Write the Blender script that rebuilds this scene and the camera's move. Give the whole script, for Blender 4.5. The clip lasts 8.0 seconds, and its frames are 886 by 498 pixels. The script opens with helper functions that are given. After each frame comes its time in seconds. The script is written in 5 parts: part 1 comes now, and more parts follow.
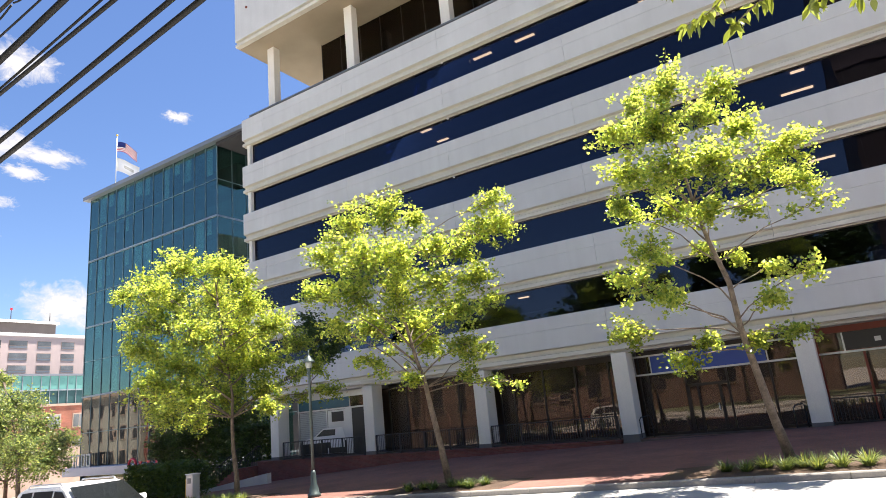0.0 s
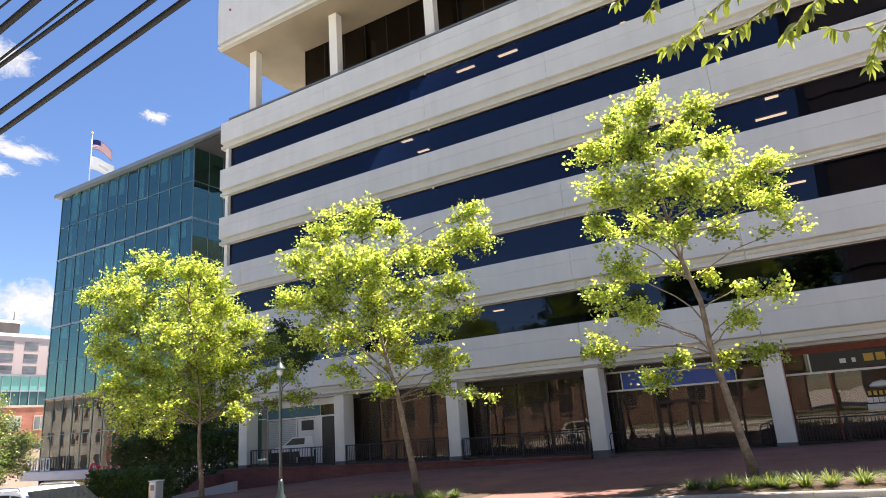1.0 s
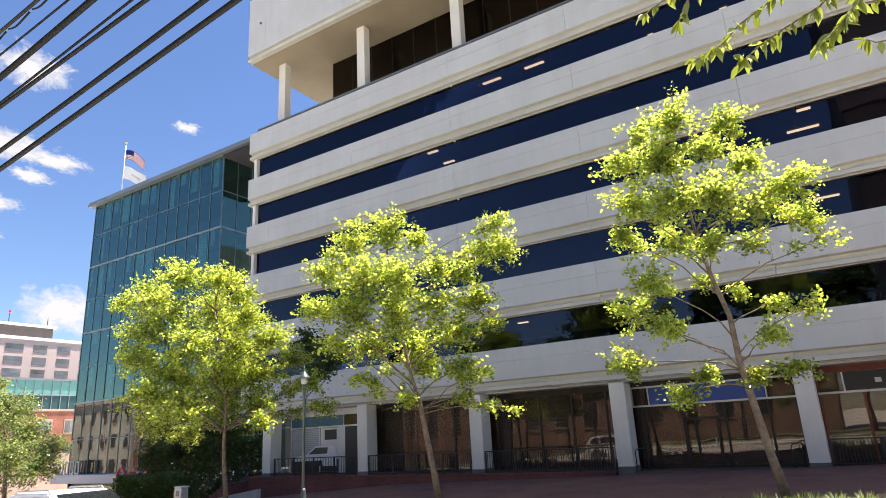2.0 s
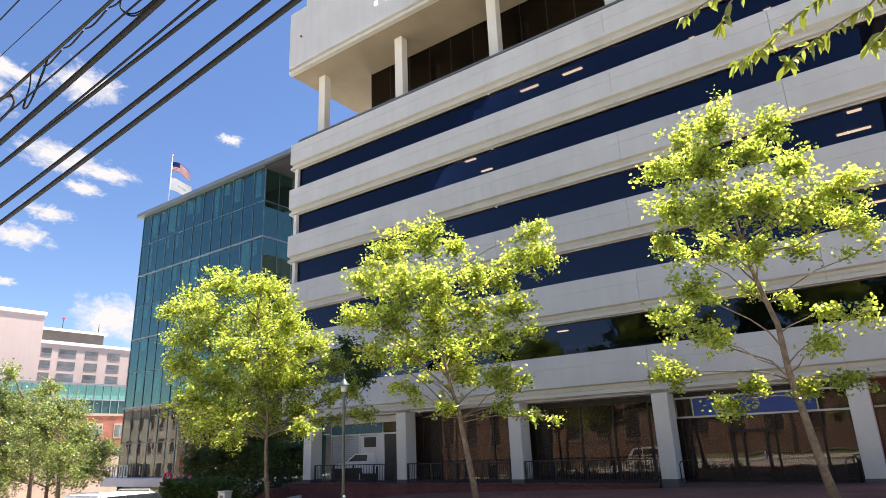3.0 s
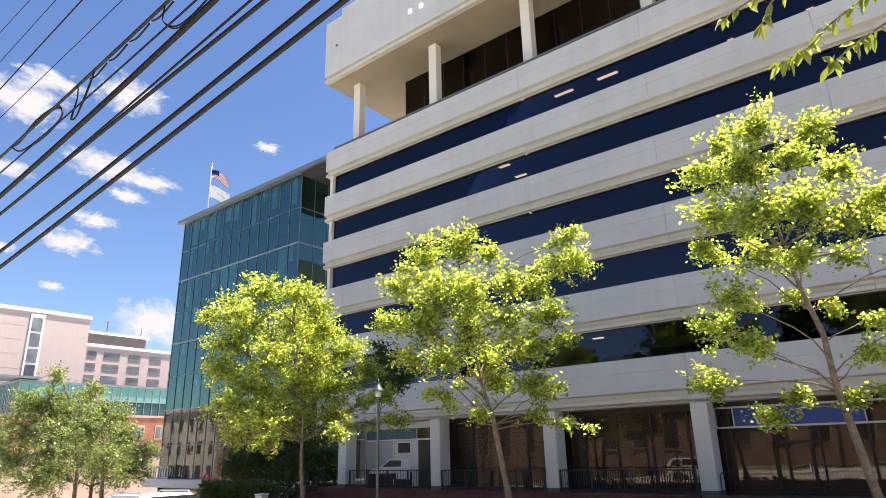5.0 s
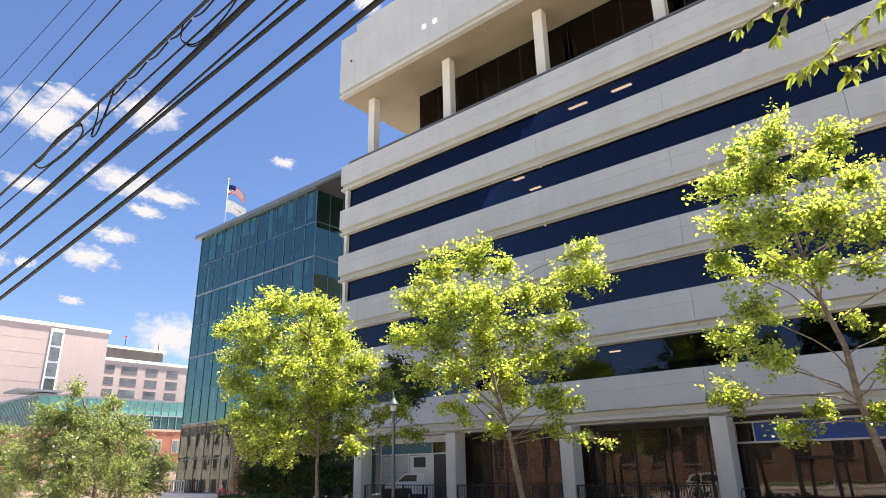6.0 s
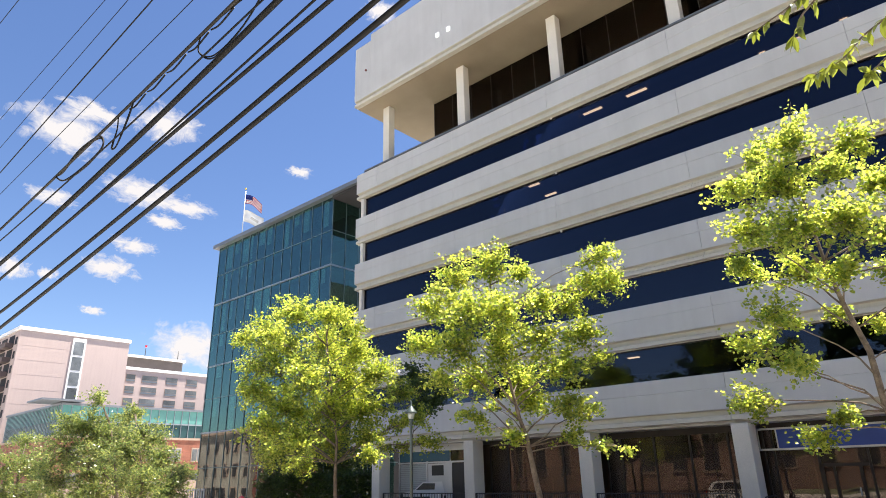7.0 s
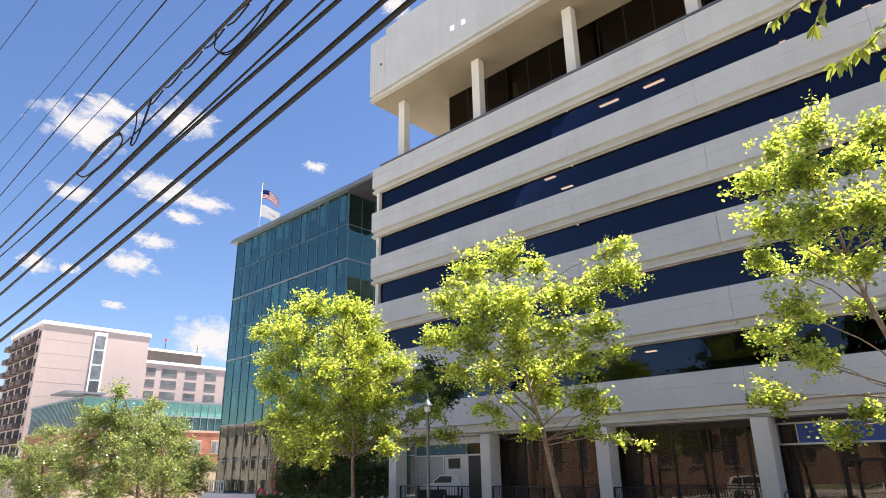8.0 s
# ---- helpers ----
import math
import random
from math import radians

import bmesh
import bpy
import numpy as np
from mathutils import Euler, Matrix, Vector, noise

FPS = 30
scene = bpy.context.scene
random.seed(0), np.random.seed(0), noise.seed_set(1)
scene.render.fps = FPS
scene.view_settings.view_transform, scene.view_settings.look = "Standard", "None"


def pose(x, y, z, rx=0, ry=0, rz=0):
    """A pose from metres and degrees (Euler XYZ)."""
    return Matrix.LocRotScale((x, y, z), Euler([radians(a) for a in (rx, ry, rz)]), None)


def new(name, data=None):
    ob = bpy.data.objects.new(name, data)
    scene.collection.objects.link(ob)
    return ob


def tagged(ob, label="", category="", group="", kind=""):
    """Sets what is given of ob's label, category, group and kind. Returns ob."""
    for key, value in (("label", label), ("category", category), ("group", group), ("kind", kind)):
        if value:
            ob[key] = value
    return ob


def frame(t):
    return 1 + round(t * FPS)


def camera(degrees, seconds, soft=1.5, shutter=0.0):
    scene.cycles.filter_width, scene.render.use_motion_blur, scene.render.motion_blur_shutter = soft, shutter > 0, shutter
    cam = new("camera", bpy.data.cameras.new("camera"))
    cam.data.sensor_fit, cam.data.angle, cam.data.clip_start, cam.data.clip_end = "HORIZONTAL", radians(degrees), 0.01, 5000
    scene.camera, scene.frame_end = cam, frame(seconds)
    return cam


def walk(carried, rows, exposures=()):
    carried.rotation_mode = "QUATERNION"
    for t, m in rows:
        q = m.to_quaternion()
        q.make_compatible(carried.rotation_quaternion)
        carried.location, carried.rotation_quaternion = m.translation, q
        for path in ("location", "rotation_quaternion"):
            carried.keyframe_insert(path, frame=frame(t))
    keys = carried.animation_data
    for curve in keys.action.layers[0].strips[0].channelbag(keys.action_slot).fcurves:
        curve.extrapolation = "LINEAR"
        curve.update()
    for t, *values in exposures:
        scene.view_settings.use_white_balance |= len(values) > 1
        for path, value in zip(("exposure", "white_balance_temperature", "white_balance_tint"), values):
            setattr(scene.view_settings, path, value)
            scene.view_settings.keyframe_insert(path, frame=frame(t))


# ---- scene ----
# World: x runs along the office facade (right +), y from the camera to the facade, z up.
EYE = 2.1
cam = camera(70.24, 8.0, soft=0.9)
PATH = [
    (0, pose(0, 0, EYE, 104.35, 5.49, 33.19)),
    (0.5, pose(0, 0, EYE, 104.65, 4.87, 31.21)),
    (1, pose(0, 0, EYE, 105.12, 4.16, 30.68)),
    (2.5, pose(0, 0, EYE, 106.77, 2.52, 34.36)),
    (3, pose(0, 0, EYE, 107.14, 2.26, 36.08)),
    (3.5, pose(0, 0, EYE, 107.33, 2.01, 37.38)),
    (4, pose(0, 0, EYE, 107.34, 1.76, 38.15)),
    (4.5, pose(0, 0, EYE, 107.42, 1.54, 38.56)),
    (6, pose(0, 0, EYE, 109.01, 1.21, 40.38)),
    (6.5, pose(0, 0, EYE, 109.53, 1.29, 41.23)),
    (7, pose(0, 0, EYE, 109.70, 1.30, 41.94)),
    (7.5, pose(0, 0, EYE, 109.52, 1.28, 42.63)),
    (8, pose(0, 0, EYE, 109.17, 1.04, 43.37)),
]
walk(cam, PATH, [(0.0, 1.9, 6700, 13), (2.5, 1.82, 6750, 13), (8.0, 1.78, 6800, 13)])

# ---------------------------------------------------------------- light
SUN_EL, SUN_AZ = 70.5, 30.0          # degrees; azimuth from +y towards +x
world = bpy.data.worlds.new("World")
scene.world = world
world.use_nodes = True
wn = world.node_tree.nodes
sky = wn.new("ShaderNodeTexSky")
sky.sky_type = "NISHITA"
sky.sun_disc = False
sky.sun_elevation = radians(SUN_EL)
sky.sun_rotation = radians(SUN_AZ)
sky.altitude = 100
sky.air_density = 1.0
sky.dust_density = 0.3
sky.ozone_density = 3.5
wn["Background"].inputs[1].default_value = 0.056
hue = wn.new("ShaderNodeHueSaturation")
hue.inputs["Saturation"].default_value = 1.12
hue.inputs["Hue"].default_value = 0.507
world.node_tree.links.new(sky.outputs[0], hue.inputs["Color"])
world.node_tree.links.new(hue.outputs[0], wn["Background"].inputs[0])
sun_data = bpy.data.lights.new("sun", "SUN")
sun_data.energy, sun_data.angle, sun_data.color = 5.0, radians(0.53), (1.0, 0.95, 0.86)
sun = new("sun", sun_data)
az, el = radians(SUN_AZ), radians(SUN_EL)
SUN_DIR = Vector((math.sin(az) * math.cos(el), math.cos(az) * math.cos(el), math.sin(el)))
sun.matrix_world = Matrix.Translation((0, 0, 80)) @ SUN_DIR.to_track_quat("Z", "Y").to_matrix().to_4x4()


# ---------------------------------------------------------------- materials
def nodes_of(name):
    m = bpy.data.materials.new(name)
    m.use_nodes = True
    nt = m.node_tree
    return m, nt, nt.nodes, nt.links, nt.nodes["Principled BSDF"]


def noise_tex(n, l, coord, scale, detail=4.0, rough=0.6, stretch=None):
    t = n.new("ShaderNodeTexNoise")
    t.inputs["Scale"].default_value = scale
    t.inputs["Detail"].default_value = detail
    t.inputs["Roughness"].default_value = rough
    if stretch:
        mp = n.new("ShaderNodeMapping")
        mp.inputs["Scale"].default_value = stretch
        l.new(coord, mp.inputs[0])
        l.new(mp.outputs[0], t.inputs["Vector"])
    else:
        l.new(coord, t.inputs["Vector"])
    return t


def ramp(n, l, fac, lo, hi, a=0.35, b=0.65):
    r = n.new("ShaderNodeValToRGB")
    r.color_ramp.elements[0].position, r.color_ramp.elements[1].position = a, b
    r.color_ramp.elements[0].color, r.color_ramp.elements[1].color = (*lo, 1), (*hi, 1)
    l.new(fac, r.inputs[0])
    return r


def mix(n, l, a, b, fac=1.0, kind="MULTIPLY"):
    m = n.new("ShaderNodeMix")
    m.data_type, m.blend_type = "RGBA", kind
    if isinstance(fac, float):
        m.inputs[0].default_value = fac
    else:
        l.new(fac, m.inputs[0])
    l.new(a, m.inputs[6])
    l.new(b, m.inputs[7])
    return m.outputs[2]


def mat(name, col, rough=0.7, metal=0.0, var=0.12, big=0.35, fine=25.0, bump=0.15, depth=0.01, streak=0.0, rnd=0.0, spec=0.5):
    """A surface with broad stains, fine grain and relief, all in metres; streak adds vertical weather marks, rnd a change from piece to piece."""
    m, nt, n, l, p = nodes_of(name)
    geo = n.new("ShaderNodeNewGeometry")
    pos = geo.outputs["Position"]
    a = noise_tex(n, l, pos, big, 5)
    b = noise_tex(n, l, pos, fine, 3)
    k0, k1 = 1 - var, 1 + var
    c = n.new("ShaderNodeRGB")
    c.outputs[0].default_value = (*col, 1)
    out = mix(n, l, c.outputs[0], ramp(n, l, a.outputs[0], (k0,) * 3, (k1,) * 3).outputs[0])
    out = mix(n, l, out, ramp(n, l, b.outputs[0], (1 - var * 0.6,) * 3, (1 + var * 0.6,) * 3).outputs[0])
    if streak:
        s = noise_tex(n, l, pos, 1.0, 4, 0.6, (2.2, 2.2, 0.12))
        out = mix(n, l, out, ramp(n, l, s.outputs[0], (1 - streak,) * 3, (1, 1, 1), 0.3, 0.6).outputs[0])
    if rnd:
        o = n.new("ShaderNodeObjectInfo")
        out = mix(n, l, out, ramp(n, l, o.outputs["Random"], (1 - rnd,) * 3, (1 + rnd,) * 3, 0, 1).outputs[0])
    l.new(out, p.inputs["Base Color"])
    rr = n.new("ShaderNodeMapRange")
    rr.inputs["To Min"].default_value, rr.inputs["To Max"].default_value = max(rough - 0.1, 0.02), min(rough + 0.1, 1)
    l.new(b.outputs[0], rr.inputs[0])
    l.new(rr.outputs[0], p.inputs["Roughness"])
    p.inputs["Metallic"].default_value = metal
    p.inputs["Specular IOR Level"].default_value = spec
    if bump:
        bp = n.new("ShaderNodeBump")
        bp.inputs["Strength"].default_value, bp.inputs["Distance"].default_value = bump, depth
        l.new(b.outputs[0], bp.inputs["Height"])
        l.new(bp.outputs[0], p.inputs["Normal"])
    return m


def glass(name, tint, gloss=(1, 1, 1), ior=1.6, wave=0.0, rough=0.0, haze=0.0, mirror=None):
    """Window glass: a tinted see-through sheet with a mirror layer that grows at a slant. wave: slight unevenness of the sheet."""
    m, nt, n, l, p = nodes_of(name)
    n.remove(p)
    out = n["Material Output"]
    tr = n.new("ShaderNodeBsdfTransparent")
    tr.inputs[0].default_value = (*tint, 1)
    gl = n.new("ShaderNodeBsdfGlossy")
    gl.inputs[0].default_value = (*gloss, 1)
    gl.inputs["Roughness"].default_value = rough
    fr = n.new("ShaderNodeFresnel")
    fr.inputs[0].default_value = ior
    mx = n.new("ShaderNodeMixShader")
    l.new(fr.outputs[0], mx.inputs[0])
    if mirror is not None:
        # coated sheet: a share of mirror head-on, rising with the fifth power of the slant
        lw = n.new("ShaderNodeLayerWeight")
        p5 = n.new("ShaderNodeMath")
        p5.operation = "POWER"
        l.new(lw.outputs["Facing"], p5.inputs[0])
        p5.inputs[1].default_value = 4.0
        up = n.new("ShaderNodeMapRange")
        up.inputs["To Min"].default_value, up.inputs["To Max"].default_value = mirror, 1.0
        l.new(p5.outputs[0], up.inputs[0])
        l.new(up.outputs[0], mx.inputs[0])
    l.new(tr.outputs[0], mx.inputs[1])
    l.new(gl.outputs[0], mx.inputs[2])
    if wave:
        geo = n.new("ShaderNodeNewGeometry")
        t = noise_tex(n, l, geo.outputs["Position"], 0.7, 1)
        bp = n.new("ShaderNodeBump")
        bp.inputs["Strength"].default_value, bp.inputs["Distance"].default_value = 1.0, wave
        l.new(t.outputs[0], bp.inputs["Height"])
        l.new(bp.outputs[0], gl.inputs["Normal"])
    # diffuse brown veil painted over the sheet to brighten it like hazy reflections
    if haze:
        df = n.new("ShaderNodeBsdfDiffuse")
        df.inputs[0].default_value = (0.42, 0.33, 0.26, 1)
        geo2 = n.new("ShaderNodeNewGeometry")
        t2 = noise_tex(n, l, geo2.outputs["Position"], 0.8, 4)
        mr = n.new("ShaderNodeMapRange")
        mr.inputs["From Min"].default_value, mr.inputs["From Max"].default_value = 0.3, 0.7
        mr.inputs["To Min"].default_value, mr.inputs["To Max"].default_value = haze * 0.5, haze * 1.4
        l.new(t2.outputs[0], mr.inputs[0])
        m2 = n.new("ShaderNodeMixShader")
        l.new(mr.outputs[0], m2.inputs[0])
        l.new(mx.outputs[0], m2.inputs[1])
        l.new(df.outputs[0], m2.inputs[2])
        mx = m2
    l.new(mx.outputs[0], out.inputs[0])
    return m


def glow(name, col, power):
    m, nt, n, l, p = nodes_of(name)
    p.inputs["Base Color"].default_value = (*col, 1)
    p.inputs["Emission Color"].default_value = (*col, 1)
    p.inputs["Emission Strength"].default_value = power
    return m


def brick(name, c1, c2, mortar, w=0.2, h=0.065, flat=False, var=0.2):
    m, nt, n, l, p = nodes_of(name)
    geo = n.new("ShaderNodeNewGeometry")
    sep = n.new("ShaderNodeSeparateXYZ")
    l.new(geo.outputs["Position"], sep.inputs[0])
    com = n.new("ShaderNodeCombineXYZ")
    if flat:
        l.new(sep.outputs[0], com.inputs[0])
        l.new(sep.outputs[1], com.inputs[1])
    else:
        add = n.new("ShaderNodeMath")
        l.new(sep.outputs[0], add.inputs[0])
        l.new(sep.outputs[1], add.inputs[1])
        l.new(add.outputs[0], com.inputs[0])
        l.new(sep.outputs[2], com.inputs[1])
    t = n.new("ShaderNodeTexBrick")
    t.inputs["Scale"].default_value = 1.0
    t.inputs["Brick Width"].default_value, t.inputs["Row Height"].default_value = w, h
    t.inputs["Mortar Size"].default_value = 0.006
    t.inputs["Color1"].default_value, t.inputs["Color2"].default_value, t.inputs["Mortar"].default_value = (*c1, 1), (*c2, 1), (*mortar, 1)
    l.new(com.outputs[0], t.inputs["Vector"])
    a = noise_tex(n, l, geo.outputs["Position"], 0.5, 5)
    o = mix(n, l, t.outputs[0], ramp(n, l, a.outputs[0], (1 - var,) * 3, (1 + var,) * 3).outputs[0])
    b = noise_tex(n, l, geo.outputs["Position"], 30, 3)
    o = mix(n, l, o, ramp(n, l, b.outputs[0], (0.85,) * 3, (1.15,) * 3).outputs[0])
    l.new(o, p.inputs["Base Color"])
    p.inputs["Roughness"].default_value = 0.8
    bp = n.new("ShaderNodeBump")
    bp.inputs["Strength"].default_value, bp.inputs["Distance"].default_value = 0.6, 0.01
    bp.invert = True
    l.new(t.outputs["Fac"], bp.inputs["Height"])
    l.new(bp.outputs[0], p.inputs["Normal"])
    return m


def leaf_mat(name, c1, c2, through_col, amount=0.5, rough=0.45):
    """Leaves: colour varies from leaf to leaf, light comes through them."""
    m, nt, n, l, p = nodes_of(name)
    geo = n.new("ShaderNodeNewGeometry")
    r = ramp(n, l, geo.outputs["Random Per Island"], c1, c2, 0, 1)
    big = noise_tex(n, l, geo.outputs["Position"], 0.8, 3)
    col = mix(n, l, r.outputs[0], ramp(n, l, big.outputs[0], (0.75, 0.8, 0.7), (1.2, 1.15, 1.1)).outputs[0])
    l.new(col, p.inputs["Base Color"])
    p.inputs["Roughness"].default_value = rough
    p.inputs["Specular IOR Level"].default_value = 0.75
    ts = n.new("ShaderNodeBsdfTranslucent")
    tc = n.new("ShaderNodeRGB")
    tc.outputs[0].default_value = (*through_col, 1)
    part_of = ramp(n, l, geo.outputs["Random Per Island"], (0.36, 0.48, 0.46), (1.25, 1.1, 0.85), 0.05, 0.92)
    l.new(mix(n, l, mix(n, l, tc.outputs[0], part_of.outputs[0]), ramp(n, l, big.outputs[0], (0.85, 0.85, 0.85), (1.12, 1.12, 1.1)).outputs[0]), ts.inputs[0])
    mx = n.new("ShaderNodeMixShader")
    mx.inputs[0].default_value = amount
    l.new(p.outputs[0], mx.inputs[1])
    l.new(ts.outputs[0], mx.inputs[2])
    l.new(mx.outputs[0], n["Material Output"].inputs[0])
    return m


M_CONC = mat("precast_concrete", (0.58, 0.59, 0.585), 0.75, var=0.05, streak=0.05, bump=0.12)
M_LIP = mat("cream_concrete", (0.60, 0.575, 0.50), 0.75, var=0.06, streak=0.06, bump=0.1)
M_TAN = mat("tan_stucco_soffit", (0.36, 0.30, 0.215), 0.85, var=0.07, bump=0.2)
M_COLUMN = mat("white_painted_concrete", (0.74, 0.71, 0.64), 0.7, var=0.06, streak=0.04, bump=0.1)
# near-black colour stands for shade in recesses and unlit rooms; also plain panes
M_DARK = mat("unlit_dark", (0.03, 0.03, 0.035), 0.9, bump=0)
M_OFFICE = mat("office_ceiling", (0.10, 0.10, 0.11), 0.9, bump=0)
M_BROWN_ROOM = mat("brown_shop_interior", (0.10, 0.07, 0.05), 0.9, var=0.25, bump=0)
M_BRONZE = mat("dark_bronze_frame", (0.035, 0.028, 0.024), 0.45, 0.4, bump=0)
M_ALU = mat("white_aluminium", (0.62, 0.63, 0.64), 0.4, 0.3, var=0.05, bump=0)
M_RAIL = mat("dark_steel_rail", (0.05, 0.05, 0.052), 0.5, 0.5, bump=0)
M_CAP = mat("grey_metal_coping", (0.17, 0.19, 0.21), 0.45, 0.6, var=0.08, bump=0)
M_BAND_GLASS = glass("blue_tinted_glass", (0.42, 0.42, 0.45), (0.72, 0.78, 1.0), 1.5, 0.004)
M_SHOP_GLASS = glass("bronze_tinted_glass", (0.45, 0.36, 0.30), (0.95, 0.86, 0.78), 1.6, 0.004, 0.0, 0.10, mirror=0.06)
M_PENT_GLASS = glass("bronze_dark_glass", (0.25, 0.2, 0.17), (0.8, 0.7, 0.6), 1.5, 0.003)
M_GREEN_GLASS = glass("green_curtain_glass", (0.44, 0.63, 0.61), (0.56, 0.80, 0.73), 2.5, 0.006, mirror=0.17)
M_SHUTTER = mat("grey_shutter_paint", (0.42, 0.46, 0.48), 0.5, 0.1, var=0.08, bump=0)
M_EMBLEM = mat("faded_tan_print", (0.34, 0.25, 0.13), 0.7, var=0.3, big=3, bump=0)
M_LOBBY_GLASS = glass("neutral_lobby_glass", (0.30, 0.34, 0.33), (0.88, 0.88, 0.84), 1.9, 0.004, mirror=0.2)
M_GREEN_SIDE = glass("green_shaded_glass", (0.45, 0.66, 0.60), (0.6, 0.85, 0.75), 1.9, 0.004, mirror=0.12)
M_GREEN_DARK = mat("green_spandrel_glass", (0.03, 0.08, 0.085), 0.08, 0, var=0.1, bump=0)
M_MULLION = mat("green_grey_mullion", (0.14, 0.21, 0.22), 0.4, 0.5, bump=0)
M_TRANSOM = mat("silver_transom", (0.26, 0.30, 0.33), 0.4, 0.4, bump=0)
M_FASCIA = mat("grey_metal_fascia", (0.19, 0.21, 0.24), 0.45, 0.3, var=0.05, bump=0)
M_CANOPY = mat("light_grey_canopy", (0.50, 0.50, 0.53), 0.5, 0.2, var=0.06, bump=0)
M_PAVER = brick("red_brick_paving", (0.16, 0.066, 0.05), (0.22, 0.09, 0.066), (0.12, 0.09, 0.08), 0.2, 0.1, True)
M_BRICK = brick("red_brick", (0.16, 0.045, 0.035), (0.21, 0.065, 0.05), (0.13, 0.09, 0.08))
M_BRICK_DULL = brick("dull_brown_brick", (0.22, 0.13, 0.10), (0.28, 0.17, 0.13), (0.24, 0.20, 0.18), 0.4, 0.15)
M_PLINTH = mat("dark_stone_plinth", (0.13, 0.125, 0.12), 0.8, var=0.15)
M_BRICK_FAR = brick("orange_brick", (0.24, 0.085, 0.055), (0.3, 0.11, 0.07), (0.25, 0.17, 0.13), 0.6, 0.2)
M_STONE_FAR = mat("buff_stone", (0.38, 0.28, 0.22), 0.8)
M_PINK = mat("pink_beige_render", (0.48, 0.385, 0.36), 0.85, var=0.05, streak=0.05, big=0.06, fine=4)
M_WHITE = mat("white_paint", (0.78, 0.78, 0.77), 0.6, var=0.04)
M_ASPHALT = mat("pale_worn_asphalt", (0.40, 0.39, 0.37), 0.9, var=0.16, fine=60, bump=0.5, depth=0.006)
M_KERB = mat("concrete_kerb", (0.29, 0.275, 0.25), 0.85, var=0.15, bump=0.3)
M_WALK = mat("concrete_walk", (0.52, 0.50, 0.46), 0.85, var=0.12, bump=0.3)
M_SOIL = mat("bark_mulch", (0.09, 0.055, 0.035), 0.95, var=0.4, fine=30, bump=0.9, depth=0.04)
M_GRASS = mat("lawn", (0.13, 0.15, 0.07), 0.9, var=0.3, fine=8, bump=0.7, depth=0.05)
M_BARK = mat("mottled_plane_bark", (0.15, 0.115, 0.085), 0.85, var=0.35, big=6, fine=30, bump=0.6, depth=0.02)
M_LEAF = leaf_mat("plane_tree_leaf", (0.05, 0.105, 0.025), (0.22, 0.29, 0.11), (0.70, 0.80, 0.15), 0.65, 0.16)
# leaf colour darkened to carry the building's shade; the lawn trees share it
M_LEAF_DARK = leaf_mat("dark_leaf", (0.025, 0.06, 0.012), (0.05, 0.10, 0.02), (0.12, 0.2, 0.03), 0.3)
M_LEAF_PALE = leaf_mat("pale_street_leaf", (0.055, 0.095, 0.035), (0.18, 0.22, 0.095), (0.44, 0.54, 0.18), 0.54, 0.25)
M_LEAF_NEAR = leaf_mat("long_branch_leaf", (0.07, 0.10, 0.03), (0.22, 0.24, 0.10), (0.52, 0.56, 0.07), 0.45, 0.22)
M_BLADE = leaf_mat("strappy_blade", (0.10, 0.16, 0.04), (0.25, 0.30, 0.12), (0.4, 0.45, 0.1), 0.35)
M_TWIG = mat("grey_twig", (0.13, 0.10, 0.08), 0.9, bump=0)
M_CABLE = mat("black_cable", (0.012, 0.012, 0.013), 0.6, var=0.04, bump=0, spec=0.15)
M_CABLE_GREY = mat("weathered_grey_cable", (0.035, 0.032, 0.03), 0.7, var=0.3, bump=0, spec=0.15)
M_LAMP = mat("dark_green_lamp_paint", (0.06, 0.085, 0.085), 0.45, 0.3, bump=0)
M_LAMP_GLASS = mat("frosted_lamp_glass", (0.40, 0.43, 0.42), 0.3, bump=0)
M_BLUE = mat("blue_sign_panel", (0.03, 0.085, 0.42), 0.4, var=0.05, bump=0)
M_BLACK = mat("black_sign", (0.02, 0.02, 0.022), 0.4, bump=0)
M_YELLOW = mat("yellow_sign_paint", (0.65, 0.42, 0.06), 0.5, bump=0)
M_RED = mat("red_sign_paint", (0.6, 0.02, 0.04), 0.4, bump=0)
M_ORANGE = mat("rust_red_frame", (0.20, 0.035, 0.015), 0.5, bump=0)
M_POLE = mat("white_metal_pole", (0.75, 0.75, 0.76), 0.35, 0.2, bump=0)
M_FARWIN = mat("grey_far_window", (0.12, 0.13, 0.135), 0.25, var=0.3, bump=0, rnd=0.6)
M_BALCONY = mat("brown_balcony_front", (0.12, 0.09, 0.085), 0.8, bump=0)
M_LIGHT = glow("warm_ceiling_lamp", (1.0, 0.74, 0.44), 1.5)
M_FLOOD = glow("lit_wall_lamp", (0.95, 0.97, 1.0), 0.35)


# ---------------------------------------------------------------- mesh helpers
def box(bm, x0, y0, z0, x1, y1, z1, bevel=0.0):
    v = [bm.verts.new(c) for c in ((x0, y0, z0), (x1, y0, z0), (x1, y1, z0), (x0, y1, z0), (x0, y0, z1), (x1, y0, z1), (x1, y1, z1), (x0, y1, z1))]
    fs = [bm.faces.new([v[i] for i in q]) for q in ((3, 2, 1, 0), (4, 5, 6, 7), (0, 1, 5, 4), (1, 2, 6, 5), (2, 3, 7, 6), (3, 0, 4, 7))]
    if bevel:
        bmesh.ops.bevel(bm, geom=list({e for f in fs for e in f.edges}), offset=bevel, segments=1, affect="EDGES")
    return v


